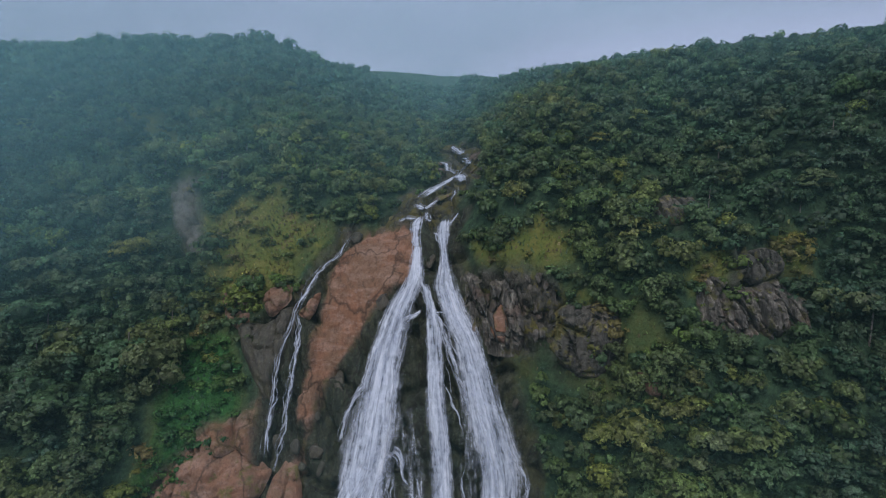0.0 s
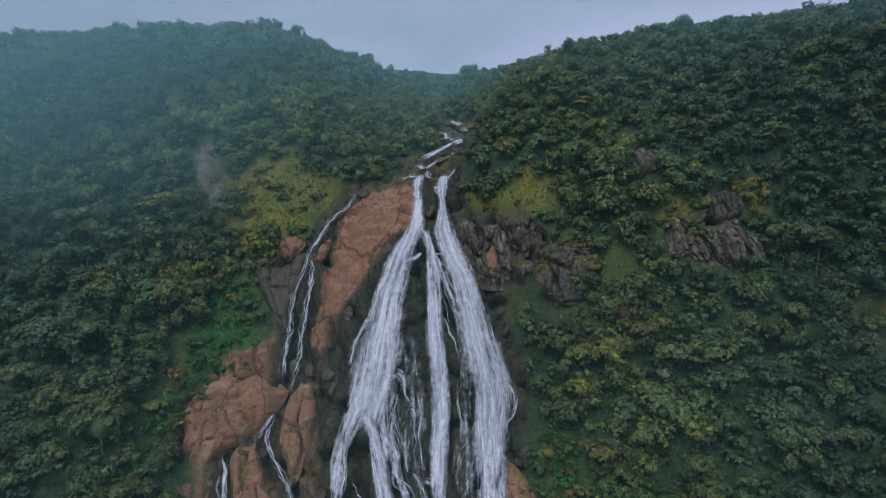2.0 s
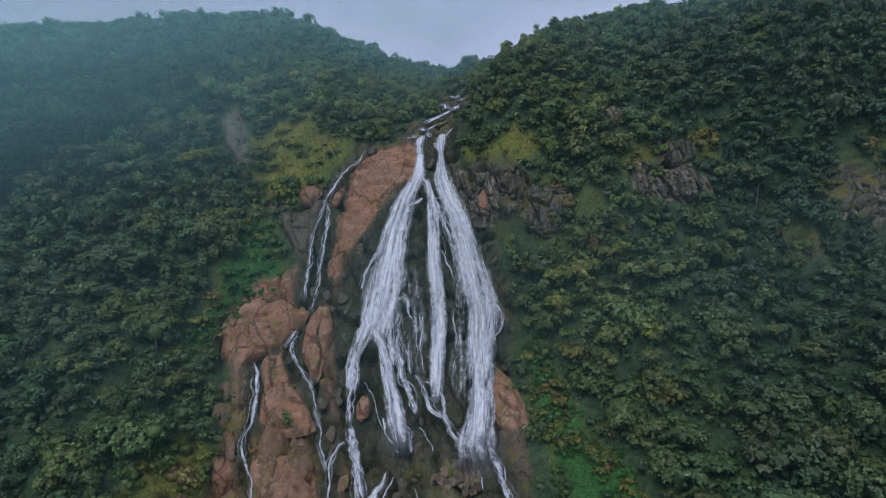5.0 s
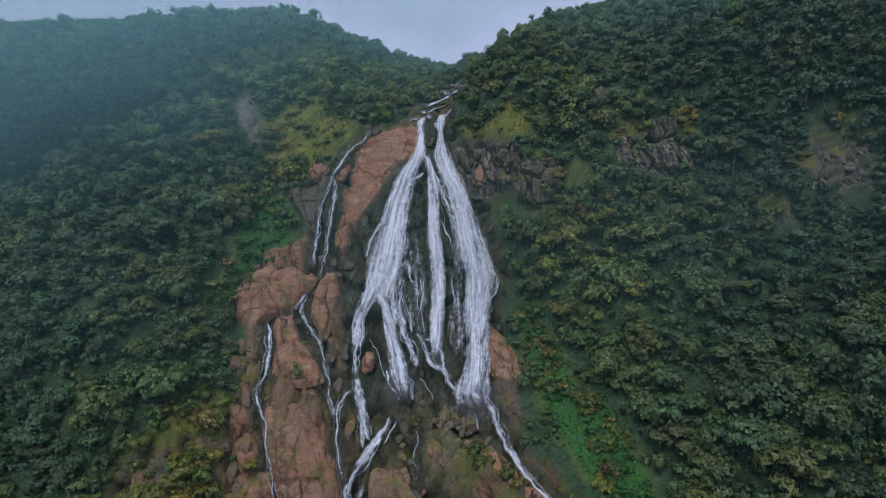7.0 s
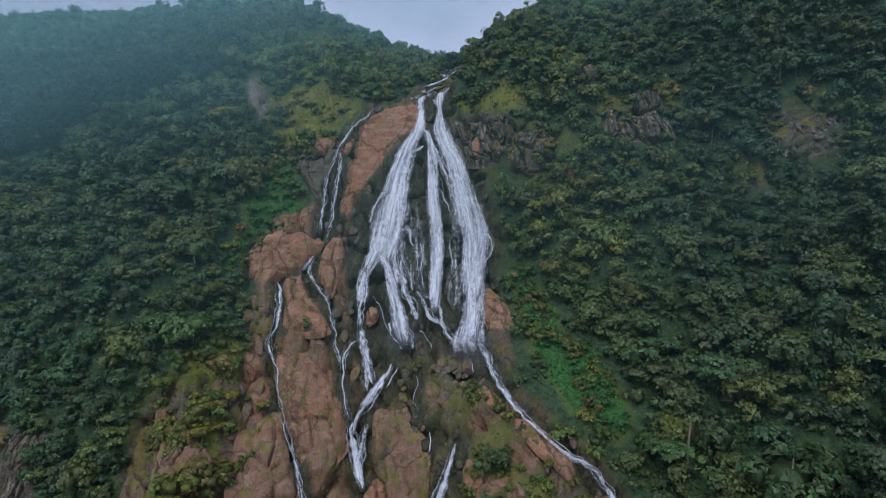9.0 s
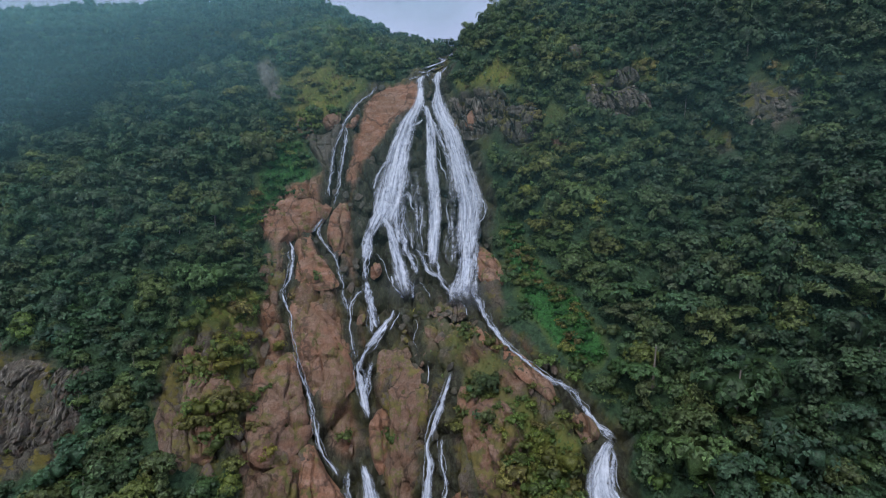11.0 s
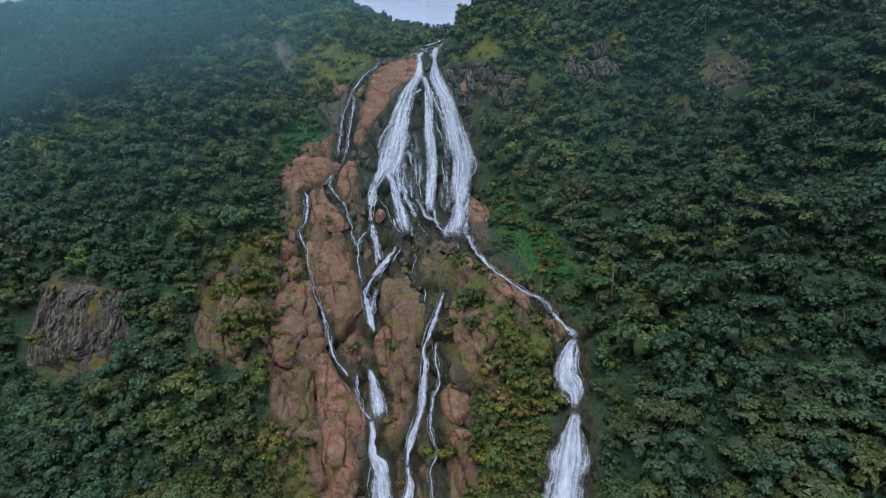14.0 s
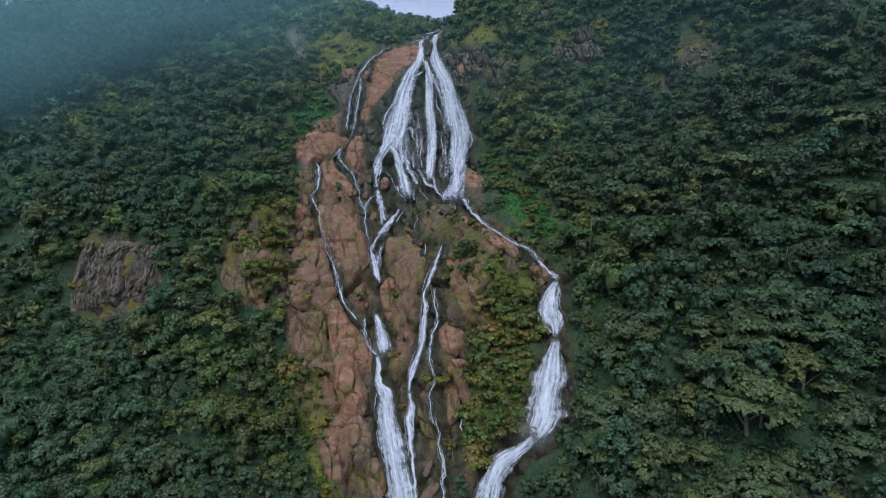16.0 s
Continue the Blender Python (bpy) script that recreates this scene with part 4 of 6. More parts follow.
# ---- the water ----
def ribbon(points, lift, seed, across=9, scale=1.0, shift=0.0, restless=1.0):
    """Verts, faces, run and body of a band of water that lies on the rock."""
    line, run = smooth_path(points)
    x, y, width = line.T
    width = np.maximum(width, 0.3) * scale * (1 + restless * (0.4 * vnoise(run / 3.5, seed * 3.7, 0, 101) + 0.4 * vnoise(run / 1.3, seed * 1.3, 0, 102)))
    n = ground_normal(x, y, 2.5)
    p = np.stack([x, y, ground_z(x, y)], -1)
    along = np.gradient(p, axis=0)
    along /= np.linalg.norm(along, axis=1, keepdims=True)
    side = np.cross(n, along)
    side[:, 2] *= 0.4
    side /= np.linalg.norm(side, axis=1, keepdims=True)
    side *= np.where(side[:, :1] < 0, -1, 1)
    wander = shift * line[:, 2] * (0.85 + 0.2 * vnoise(run / 9.0, seed * 5.1, 0, 103))
    wander = wander + restless * np.clip(2.6 - line[:, 2], 0.0, 1.0) * (0.28 * vnoise(run / 1.2, seed * 2.3, 0, 105) + 0.3 * vnoise(run / 3.0, seed * 4.3, 0, 106))
    u = np.linspace(-1, 1, across)
    offset = u[None] * width[:, None] / 2 + wander[:, None]
    q = p[:, None] + side[:, None] * offset[..., None]
    q[..., 2] = 0.6 * q[..., 2] + 0.4 * np.maximum(ground_z(q[..., 0], q[..., 1]), q[..., 2] - 1.2)
    ripple = 0.16 * vnoise(offset * 1.6, run[:, None] / 4.0, seed, 104)
    q = q + n[:, None] * (lift + 0.3 * (1 - u[None] ** 2) + ripple)[..., None]
    fade = min(1.8, 0.18 * run[-1]) if line[:, 2].max() < 3.2 else min(2.2, 0.15 * run[-1])
    last = 8.0 if line[:, 2].max() > 3.2 and y.min() > 55 else fade * 1.3
    ends = smooth(run, 0, fade) * smooth(run[-1] - run, 0, last)
    body = (1 - np.abs(u[None]) ** 2.2) * ends[:, None]
    fan = u[None] * (0.5 * width[:, None] + 0.5 * width.mean()) / 2
    coords = np.stack([fan + seed * 9.1, np.repeat(run[:, None], across, 1) + seed * 17.0, np.zeros_like(offset)], -1)
    return q.reshape(-1, 3), grid_faces(len(run), across), coords.reshape(-1, 3), body.ravel()


def water_mesh(name, bands, mat):
    verts, faces, runs, bodies, base = [], [], [], [], 0
    for v, f, c, b in bands:
        verts.append(v), faces.append(f + base), runs.append(c), bodies.append(b)
        base += len(v)
    me = mesh_from(name, np.concatenate(verts), np.concatenate(faces), [mat], True)
    a = me.attributes.new("run", "FLOAT_VECTOR", "POINT")
    a.data.foreach_set("vector", np.concatenate(runs).astype(np.float32).ravel())
    a = me.attributes.new("body", "FLOAT", "POINT")
    a.data.foreach_set("value", np.concatenate(bodies).astype(np.float32))
    return me


waterfall = tagged(new("waterfall"), "white waterfall in silky strands down the granite face", "waterfall", kind="structure")
def fibres(course, seed):
    """Thin flowing threads that share the bed of one strand, parting and meeting."""
    rng = np.random.default_rng(seed)
    pts = np.array(course, float)
    t = np.linspace(0, 1, len(pts))
    bands = []
    for k in range(int(np.clip(pts[:, 2].max() * 1.1, 2, 10))):
        a = rng.uniform(0, 0.55)
        b = min(1.0, a + rng.uniform(0.25, 0.6))
        s = np.linspace(a, b, max(4, len(pts)))
        line = np.stack([np.interp(s, t, pts[:, c]) for c in range(3)], -1)
        thin = rng.uniform(0.25, 0.5) * (1.8 if rng.random() < 0.25 else 1.0)
        bands.append(ribbon(line, rng.uniform(1.2, 1.5), seed * 31 + k, 5, thin / line[:, 2].mean(), rng.uniform(-0.5, 0.5), 0.3))
    return bands


for k, (title, bed) in enumerate(STRANDS):
    widest = max(w for _, _, w in bed)
    broad = widest > 3.2
    if title.startswith("gauze"):
        part("strand", water_mesh("strand", [ribbon(bed, 0.55, k + 1, 17, 1.1, 0.0, 0.1)], GAUZE), waterfall, "thin see-through veil of water")
        continue
    strand = part("strand", water_mesh("strand", [ribbon(bed, (1.1 if bed[0][1] > 60 else 0.65) if broad else 0.7, k + 1, 17 if broad else 7, 1.22 if broad else 1.05 if widest > 1.6 else 0.7, 0.0, (0.16 if bed[0][1] > 85 else 0.45) if broad else 1.0)], SHEET if widest > 1.9 else RIBBON), waterfall)
    if broad:
        part("thread", water_mesh("thread", fibres(bed, 40 + k), THREAD), strand, "bright white thread of falling water")
    elif widest > 0.85:
        braid = [ribbon(bed, 0.9, k * 7 + n, 5, 0.32 / widest + 0.12, side, 1.3) for n, side in enumerate((-0.55, 0.05, 0.6))]
        part("thread", water_mesh("thread", braid, THREAD), strand, "thin white thread of braided water")


# ---- haze of the valley air, put in as thin tinted sheets ----
def make_mist_material(name, colour):
    m, nodes, links, bsdf = material(name)
    where = nodes.new("ShaderNodeNewGeometry").outputs["Position"]
    sheet = nodes.new("ShaderNodeAttribute")
    sheet.attribute_name = "body"
    drift = ramp(nodes, links, noise_node(nodes, links, 0.012, 4, where), (0.3, 0.55), (0.7, 1.0))
    white, clear, both = nodes.new("ShaderNodeBsdfDiffuse"), nodes.new("ShaderNodeBsdfTransparent"), nodes.new("ShaderNodeMixShader")
    glow = nodes.new("ShaderNodeBsdfTranslucent")
    half = nodes.new("ShaderNodeMixShader")
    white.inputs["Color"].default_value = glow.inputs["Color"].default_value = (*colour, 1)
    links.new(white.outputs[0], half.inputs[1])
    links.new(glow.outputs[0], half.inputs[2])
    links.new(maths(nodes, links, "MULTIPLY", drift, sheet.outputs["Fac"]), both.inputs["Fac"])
    links.new(clear.outputs[0], both.inputs[1])
    links.new(half.outputs[0], both.inputs[2])
    links.new(both.outputs[0], nodes["Material Output"].inputs["Surface"])
    return m


# blue-green stands for the haze of distance; spray is whiter
HAZE, SPRAY = make_mist_material("mist", (0.39, 0.76, 0.80)), make_mist_material("spray", (0.78, 0.82, 0.86))


def haze_curtain(middle_y, bow_left, bow_right, density, top=300):
    """A thin added curtain that imitates haze across the valley, denser to the sides, fading upwards."""
    x = np.linspace(-420, 380, 81) * max(1.0, middle_y / 260)
    y = middle_y - bow_left * smooth(-x, 20, 130) - bow_right * smooth(x, 30, 130)
    z = np.linspace(60, top + 30, 28)
    px, pz = np.meshgrid(x, z, indexing="ij")
    py = np.repeat(y[:, None], len(z), 1) + 4 * vnoise(px / 60, pz / 60, middle_y, 151)
    body = density * (0.85 + 0.15 * smooth(np.abs(px + 10), 30, 130)) * (1 - smooth(pz, top - 85, top))
    body = body * smooth(pz - ground_z(px, py), -2, 32)
    me = mesh_from("mist", np.stack([px, py, pz], -1).reshape(-1, 3), grid_faces(*px.shape), [HAZE], True)
    a = me.attributes.new("body", "FLOAT", "POINT")
    a.data.foreach_set("value", body.astype(np.float32).ravel())
    tagged(new("mist", me), "thin blue-grey sheet standing in for haze across the upper valley", "mist", kind="stuff")


def slope_mist():
    """A very thin added sheet that imitates haze along the whole slope, denser towards the top."""
    x, t = np.meshgrid(np.linspace(-420, 380, 61), np.linspace(0, 1, 40), indexing="ij")
    y = -45 + 165 * t - 30 * smooth(np.abs(x), 60, 200) * t
    z = 28 + 205 * t ** 1.05
    body = 0.03 * smooth(-x, 55, 130) * smooth(z, 100, 160) + 0.05 * smooth(z, 120, 185) * (0.9 + 0.6 * smooth(-x, 35, 110))
    body = body * (1 - smooth(z, 200, 228)) * smooth(t, 0, 0.08)
    me = mesh_from("slope_mist", np.stack([x, y, z], -1).reshape(-1, 3), grid_faces(*x.shape), [HAZE], True)
    a = me.attributes.new("body", "FLOAT", "POINT")
    a.data.foreach_set("value", body.astype(np.float32).ravel())
    tagged(new("slope_mist", me), "faint tinted sheet standing in for haze along the forest slope", "mist", kind="stuff")


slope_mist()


def valley_haze(y, density, low, top):
    """A thin added sheet that imitates haze across the gorge below the start of the fall."""
    px, pz = np.meshgrid(np.linspace(-300, 300, 61), np.linspace(0, top, 33), indexing="ij")
    py = y + 2.5 * vnoise(px / 70, pz / 70, y, 152)
    body = density * smooth(pz, low, low + 50) * (1 - smooth(pz, top - 20, top - 1)) * smooth(pz - ground_z(px, py), 0, 40)
    me = mesh_from("valley_haze", np.stack([px, py, pz], -1).reshape(-1, 3), grid_faces(*px.shape), [HAZE], True)
    a = me.attributes.new("body", "FLOAT", "POINT")
    a.data.foreach_set("value", body.astype(np.float32).ravel())
    tagged(new("valley_haze", me), "faint blue-green sheet standing in for haze in the air of the gorge", "mist", kind="stuff")


def spray(x, y, radius, density):
    """A soft puff of spray where the water lands."""
    a, r = np.meshgrid(np.linspace(0, 2 * math.pi, 25), np.linspace(0, 1, 9), indexing="ij")
    px, up = x + radius * r * np.cos(a), radius * r * np.sin(a)
    py = y - 2.5 + 0.5 * up - 1.5 * (1 - r ** 2)
    pz = float(ground_z(np.array([x]), np.array([y]))[0]) + 0.25 * radius + 0.85 * up + 1.0
    me = mesh_from("spray", np.stack([px, py, pz], -1).reshape(-1, 3), grid_faces(*px.shape), [SPRAY], True)
    b = me.attributes.new("body", "FLOAT", "POINT")
    b.data.foreach_set("value", (density * (1 - smooth(r, 0.1, 1.0))).astype(np.float32).ravel())
    tagged(new("spray", me), "white spray where the falling water lands", "spray", kind="stuff")


spray(9, 65, 6.5, 0.18)
spray(-8, 70, 6, 0.16)
spray(26, 2.5, 6, 0.2)
spray(-13, 35, 4, 0.15)
# added sheets, one behind another, that build up the haze with distance
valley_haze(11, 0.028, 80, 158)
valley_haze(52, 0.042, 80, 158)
haze_curtain(116, 22, 12, 0.16)
haze_curtain(140, 45, 45, 0.18)
haze_curtain(168, 60, 70, 0.2)
haze_curtain(205, 80, 75, 0.22)
haze_curtain(255, 70, 80, 0.24)
haze_curtain(600, 60, 0, 0.35, 310)


# ---- boulders ----
def boulder_mesh(name, seed, mat):
    rng = np.random.default_rng(seed)
    bm = bmesh.new()
    bmesh.ops.create_icosphere(bm, subdivisions=3, radius=1.0)
    me = bpy.data.meshes.new(name)
    bm.to_mesh(me)
    bm.free()
    v = np.empty(len(me.vertices) * 3)
    me.vertices.foreach_get("co", v)
    v = v.reshape(-1, 3)
    planes = rng.normal(size=(11, 3))
    planes /= np.linalg.norm(planes, axis=1, keepdims=True)
    reach = rng.uniform(0.62, 0.95, 11)
    dots = v @ planes.T
    r = np.minimum(np.where(dots > 0.05, reach / np.maximum(dots, 0.05), 9).min(1), 1.08)
    r = r + 0.09 * fbm(v[:, 0] * 2, v[:, 1] * 2, v[:, 2] * 2, 4, seed) + 0.03 * fbm(v[:, 0] * 7, v[:, 1] * 7, v[:, 2] * 7, 3, seed + 5)
    crack, crack2, _ = cells(v[:, 0] * 1.3 + 0.4 * v[:, 1], v[:, 2] * 0.9 + 0.3 * v[:, 1] + seed, seed)
    r = r - 0.07 * (1 - smooth(crack2 - crack, 0, 0.09))
    me.vertices.foreach_set("co", (v * r[:, None]).ravel())
    me.polygons.foreach_set("use_smooth", np.full(len(me.polygons), True))
    me.materials.append(mat)
    me.update()
    return me


BOULDER_DRY = [boulder_mesh("boulder", s, BOULDER) for s in range(201, 208)]
BOULDER_DAMP = [boulder_mesh("boulder", s, BOULDER_WET) for s in range(211, 215)]
def place_boulder(x, y, wide, tall, rng, damp):
    n = Vector(ground_normal(np.array([x]), np.array([y]), 3.0)[0])
    up = Vector((0, 0, 1)) - n * n.z
    up.normalize()
    across = up.cross(n)
    thick = 0.42 * min(wide, tall)
    turn = Matrix((across, up, n)).transposed().to_4x4()
    spin = Matrix.Rotation(rng.uniform(-0.35, 0.35), 4, "Z")
    z = float(ground_z(np.array([x]), np.array([y]))[0])
    m = Matrix.Translation(Vector((x, y, z)) - n * thick * 0.25) @ turn @ spin @ Matrix.Diagonal((wide, tall, thick, 1))
    ob = new("boulder", (BOULDER_DAMP if damp else BOULDER_DRY)[int(rng.integers(0, 4 if damp else 7))])
    ob.matrix_world = m
    label = "dark wet granite block beside the falling water" if damp else "small brown granite boulder lodged on the rock face"
    tagged(ob, label, "boulder", "boulders of the rock face")


TONES = {"red": make_boulder_material("red granite", 0.72, 0.0, 0.535), "brown": make_boulder_material("brown mossy granite", 0.3, 0.0, 0.49),
         "grey": make_boulder_material("grey granite", -0.5, 0.0), "wet": make_boulder_material("wet granite", 0.1, 0.75)}
TONE_LABELS = {"red": "large red granite slab with dark cracks on the rock face", "brown": "brown mossy granite block on the rock face",
               "grey": "grey granite crag standing out of the forest", "wet": "dark wet granite dome beside the thin side fall"}
placed = []


def rock_body(tone, proud, *outline):
    """A slab or block with the given outline on the plan, bulging out of the hillside."""
    seed = len(placed) + 300
    pts = np.array(outline, float)
    t = np.arange(len(pts) + 6.0)
    w = spline_weights(t, np.linspace(3, len(pts) + 3, 73)[:-1])
    rim = w @ np.concatenate([pts[-3:], pts, pts[:3]])
    middle = pts.mean(0)
    around = np.linspace(0, 2 * math.pi, 73)[:-1]
    rim = middle + (rim - middle) * (1 + 0.16 * fbm(2.2 * np.cos(around) + seed, 2.2 * np.sin(around), 0, 4, 145))[:, None]
    craggy = tone in ("grey", "brown")
    rings = np.sin(np.linspace(0.06, 1, 22) * math.pi / 2) ** 1.1
    xy = middle + (rim - middle)[None] * rings[:, None, None]
    x, y = xy[..., 0], xy[..., 1]
    z = ground_z(x, y)
    f = np.broadcast_to(rings[:, None], x.shape)
    height = proud * (0.95 * (1 - f ** (9.0 if craggy else 6.0)) - 0.28 + 0.18 * (1 - f ** 2))
    lean, rise = x + 0.25 * z, z + 0.5 * y
    a1, a2, block = cells(lean / 4.2 + 0.3 * fbm(x / 3, z / 3, 0, 2, 141), rise / 9.0 + seed, seed)
    height = height + (1 - f ** 8) * ((block - 0.5) * 1.5 - 1.3 * (1 - smooth(a2 - a1, 0, 0.13)) + 0.9 * fbm(x / 3.5, y / 3.5, z / 3.5, 4, seed) + 0.25 * fbm(x * 1.1, y * 1.1, z * 1.1, 3, seed + 7))
    if craggy:
        c1, c2, column = cells((x + 0.2 * fbm(x / 2, z / 2, 0, 2, 142)) / 1.7 + seed, rise / 8.0, seed + 3)
        height = height + (1 - f ** 6) * ((column - 0.5) * 0.6 - 0.5 * (1 - smooth(c2 - c1, 0, 0.2)))
    n = ground_normal(x, y, 3.0)
    p = np.stack([x, y, z], -1) + n * height[..., None]
    rows, cols = x.shape
    i, j = np.meshgrid(np.arange(rows - 1), np.arange(cols), indexing="ij")
    a, b = (i * cols + j).ravel(), (i * cols + (j + 1) % cols).ravel()
    faces = np.stack([a, a + cols, b + cols, b], -1)
    base = np.array([middle[0], middle[1], float(ground_z(middle[:1], middle[1:])[0])])
    verts = np.concatenate([p.reshape(-1, 3) - base, p[0].mean(0, keepdims=True) - base])
    hub = np.array([[k, (k + 1) % cols, rows * cols, rows * cols] for k in range(cols)])
    bm = bmesh.new()
    vs = [bm.verts.new(v) for v in verts]
    for q in faces:
        bm.faces.new([vs[k] for k in q]).smooth = tone != "grey"
    for q in hub:
        bm.faces.new([vs[k] for k in q[:3]]).smooth = True
    bmesh.ops.recalc_face_normals(bm, faces=bm.faces)
    me = bpy.data.meshes.new("boulder")
    bm.to_mesh(me)
    bm.free()
    me.materials.append(TONES[tone])
    ob = new("boulder", me)
    ob.location = base
    tagged(ob, TONE_LABELS[tone], "boulder", "slabs and boulders of the rock face")
    placed.append((middle[0], middle[1], float(np.hypot(*(pts - middle).T).mean())))


rock_body("red", 3.0, (-52.7, 88.8), (-50.2, 93.1), (-45.6, 95.3), (-41.3, 95.5), (-33.7, 93.8), (-32.2, 92.4), (-35.1, 89.6), (-39.2, 87.1), (-43.0, 84.7), (-46.4, 80.4), (-49.7, 83.5), (-51.7, 86.5))
rock_body("brown", 2.0, (-48.7, 79.7), (-46.3, 81.2), (-42.9, 84.4), (-42.1, 81.1), (-41.2, 76.5), (-41.5, 72.5), (-45.6, 71.3), (-48.6, 73.1), (-49.8, 76.1), (-49.3, 77.9))
rock_body("red", 2.2, (-32.1, 90.9), (-29.7, 93.4), (-27.3, 93.3), (-25.5, 90.9), (-25.8, 87.4), (-26.2, 84.3), (-28.0, 81.0), (-30.2, 84.0), (-32.0, 86.1))
rock_body("red", 2.0, (-41.6, 84.5), (-39.0, 86.5), (-37.1, 87.1), (-35.2, 84.2), (-33.3, 80.3), (-29.9, 77.2), (-27.6, 74.5), (-26.7, 72.2), (-37.3, 72.1), (-39.1, 75.2), (-39.2, 79.6))
rock_body("red", 1.0, (-17.1, 77.3), (-15.4, 77.5), (-14.4, 75.1), (-16.1, 73.4), (-17.5, 74.0))
rock_body("red", 2.0, (-37.9, 68.8), (-31.2, 68.6), (-24.2, 63.9), (-20.5, 58.7), (-20.0, 54.8), (-24.6, 51.0), (-29.1, 52.3), (-32.9, 57.1), (-36.8, 61.8))
rock_body("red", 1.8, (-40.1, 56.9), (-35.5, 59.2), (-32.3, 54.2), (-29.4, 50.3), (-28.2, 47.4), (-32.9, 40.5), (-37.9, 37.3), (-41.3, 40.5), (-43.8, 51.4))
rock_body("red", 2.0, (-30.4, 44.4), (-27.9, 45.8), (-23.1, 41.7), (-17.2, 37.9), (-15.9, 33.3), (-16.3, 30.9), (-25.3, 28.9), (-28.6, 35.7), (-30.2, 40.5))
rock_body("brown", 1.6, (-37.3, 34.9), (-32.8, 40.0), (-30.0, 39.4), (-29.0, 34.5), (-26.5, 28.6), (-35.2, 26.4), (-38.6, 30.3))
rock_body("brown", 1.8, (-13.0, 58.9), (-6.2, 58.0), (0.0, 48.2), (-2.7, 43.8), (-6.6, 39.6), (-7.6, 34.8), (-9.3, 39.2), (-10.0, 48.1), (-11.8, 52.6), (-14.3, 56.2))
rock_body("red", 1.5, (-15.2, 50.0), (-11.7, 52.1), (-10.0, 48.1), (-10.3, 43.4), (-12.2, 42.0), (-14.8, 46.2))
rock_body("red", 1.4, (5.9, 43.5), (10.3, 41.7), (10.8, 38.0), (6.9, 38.8))
rock_body("brown", 2.4, (6.9, 38.8), (12.8, 38.9), (17.8, 36.6), (18.8, 32.6), (14.8, 30.6), (16.5, 27.5), (12.8, 27.3), (9.3, 31.5), (7.5, 35.4))
rock_body("red", 1.8, (3.6, 31.6), (6.7, 31.2), (10.4, 27.8), (10.3, 25.5), (7.8, 25.5), (4.2, 28.2))
rock_body("red", 1.2, (10.0, 56.3), (13.4, 52.4), (21.2, 44.8), (26.5, 39.4), (26.1, 36.3), (20.1, 40.5), (15.2, 46.5), (9.1, 50.1))
rock_body("red", 1.0, (31.7, 35.1), (34.5, 33.5), (34.8, 31.6), (31.6, 31.1), (29.6, 34.3))
rock_body("red", 1.4, (12.6, 83.7), (16.7, 81.5), (19.2, 71.1), (18.1, 66.6), (12.9, 71.5))
rock_body("brown", 1.0, (-1.8, 61.1), (1.2, 59.2), (0.5, 56.6), (-2.5, 59.3))
rock_body("brown", 1.2, (3.4, 66.2), (7.3, 66.1), (8.7, 60.0), (4.2, 61.2))
rock_body("red", 1.2, (-38.0, 114.3), (-32.5, 113.5), (-31.8, 111.3), (-35.8, 110.1), (-38.3, 112.5))
rock_body("red", 1.2, (-48.1, 116.8), (-43.4, 116.8), (-40.7, 111.1), (-42.3, 109.8), (-47.4, 113.9))
rock_body("red", 1.0, (-29.4, 108.9), (-25.5, 110.8), (-25.8, 108.7), (-27.6, 107.8))
rock_body("wet", 2.4, (-37.0, 109.7), (-32.6, 110.3), (-30.3, 108.3), (-32.9, 102.0), (-33.5, 98.8), (-39.8, 105.0), (-44.2, 111.8))
rock_body("grey", 2.4, (20.1, 95.8), (24.2, 96.2), (31.1, 93.7), (32.2, 91.2), (29.9, 90.1), (23.6, 92.4), (20.0, 94.4))
rock_body("red", 1.4, (10.0, 99.3), (12.4, 99.8), (13.4, 97.2), (12.2, 96.8), (9.9, 98.1))
rock_body("red", 1.3, (34.7, 87.7), (37.6, 86.6), (39.3, 85.0), (38.0, 84.1), (35.3, 85.9))
rock_body("grey", 1.6, (53.8, 93.6), (57.3, 94.5), (61.7, 94.0), (62.0, 92.5), (56.1, 91.8))
rock_body("grey", 1.2, (42.4, 103.3), (46.7, 105.7), (50.6, 101.9), (48.6, 98.5), (43.4, 98.8))
rock_body("brown", 1.8, (-60.1, 54.4), (-55.4, 55.3), (-53.1, 52.6), (-47.2, 49.4), (-44.8, 44.0), (-54.1, 39.8), (-59.3, 48.0))
rock_body("brown", 1.6, (-62.4, 41.9), (-61.3, 44.4), (-54.5, 39.3), (-51.0, 34.7), (-52.3, 32.7), (-55.7, 33.1), (-59.7, 37.1))
rock_body("brown", 1.3, (-52.3, 38.6), (-47.2, 39.0), (-46.5, 34.7), (-50.8, 34.0))
rock_body("red", 1.7, (-28.5, 16.2), (-23.7, 17.6), (-21.1, 13.3), (-19.7, 8.7), (-21.5, 5.6), (-25.6, 11.1))
rock_body("red", 1.7, (-21.6, 20.5), (-17.2, 21.3), (-13.5, 17.3), (-13.7, 14.3), (-18.0, 13.6), (-21.0, 16.5))
rock_body("brown", 1.5, (-14.9, 13.8), (-11.8, 13.8), (-9.3, 7.9), (-10.9, 5.8), (-13.6, 8.3))
rock_body("red", 1.2, (5.8, 26.0), (11.0, 22.6), (10.3, 20.1), (6.4, 23.3))
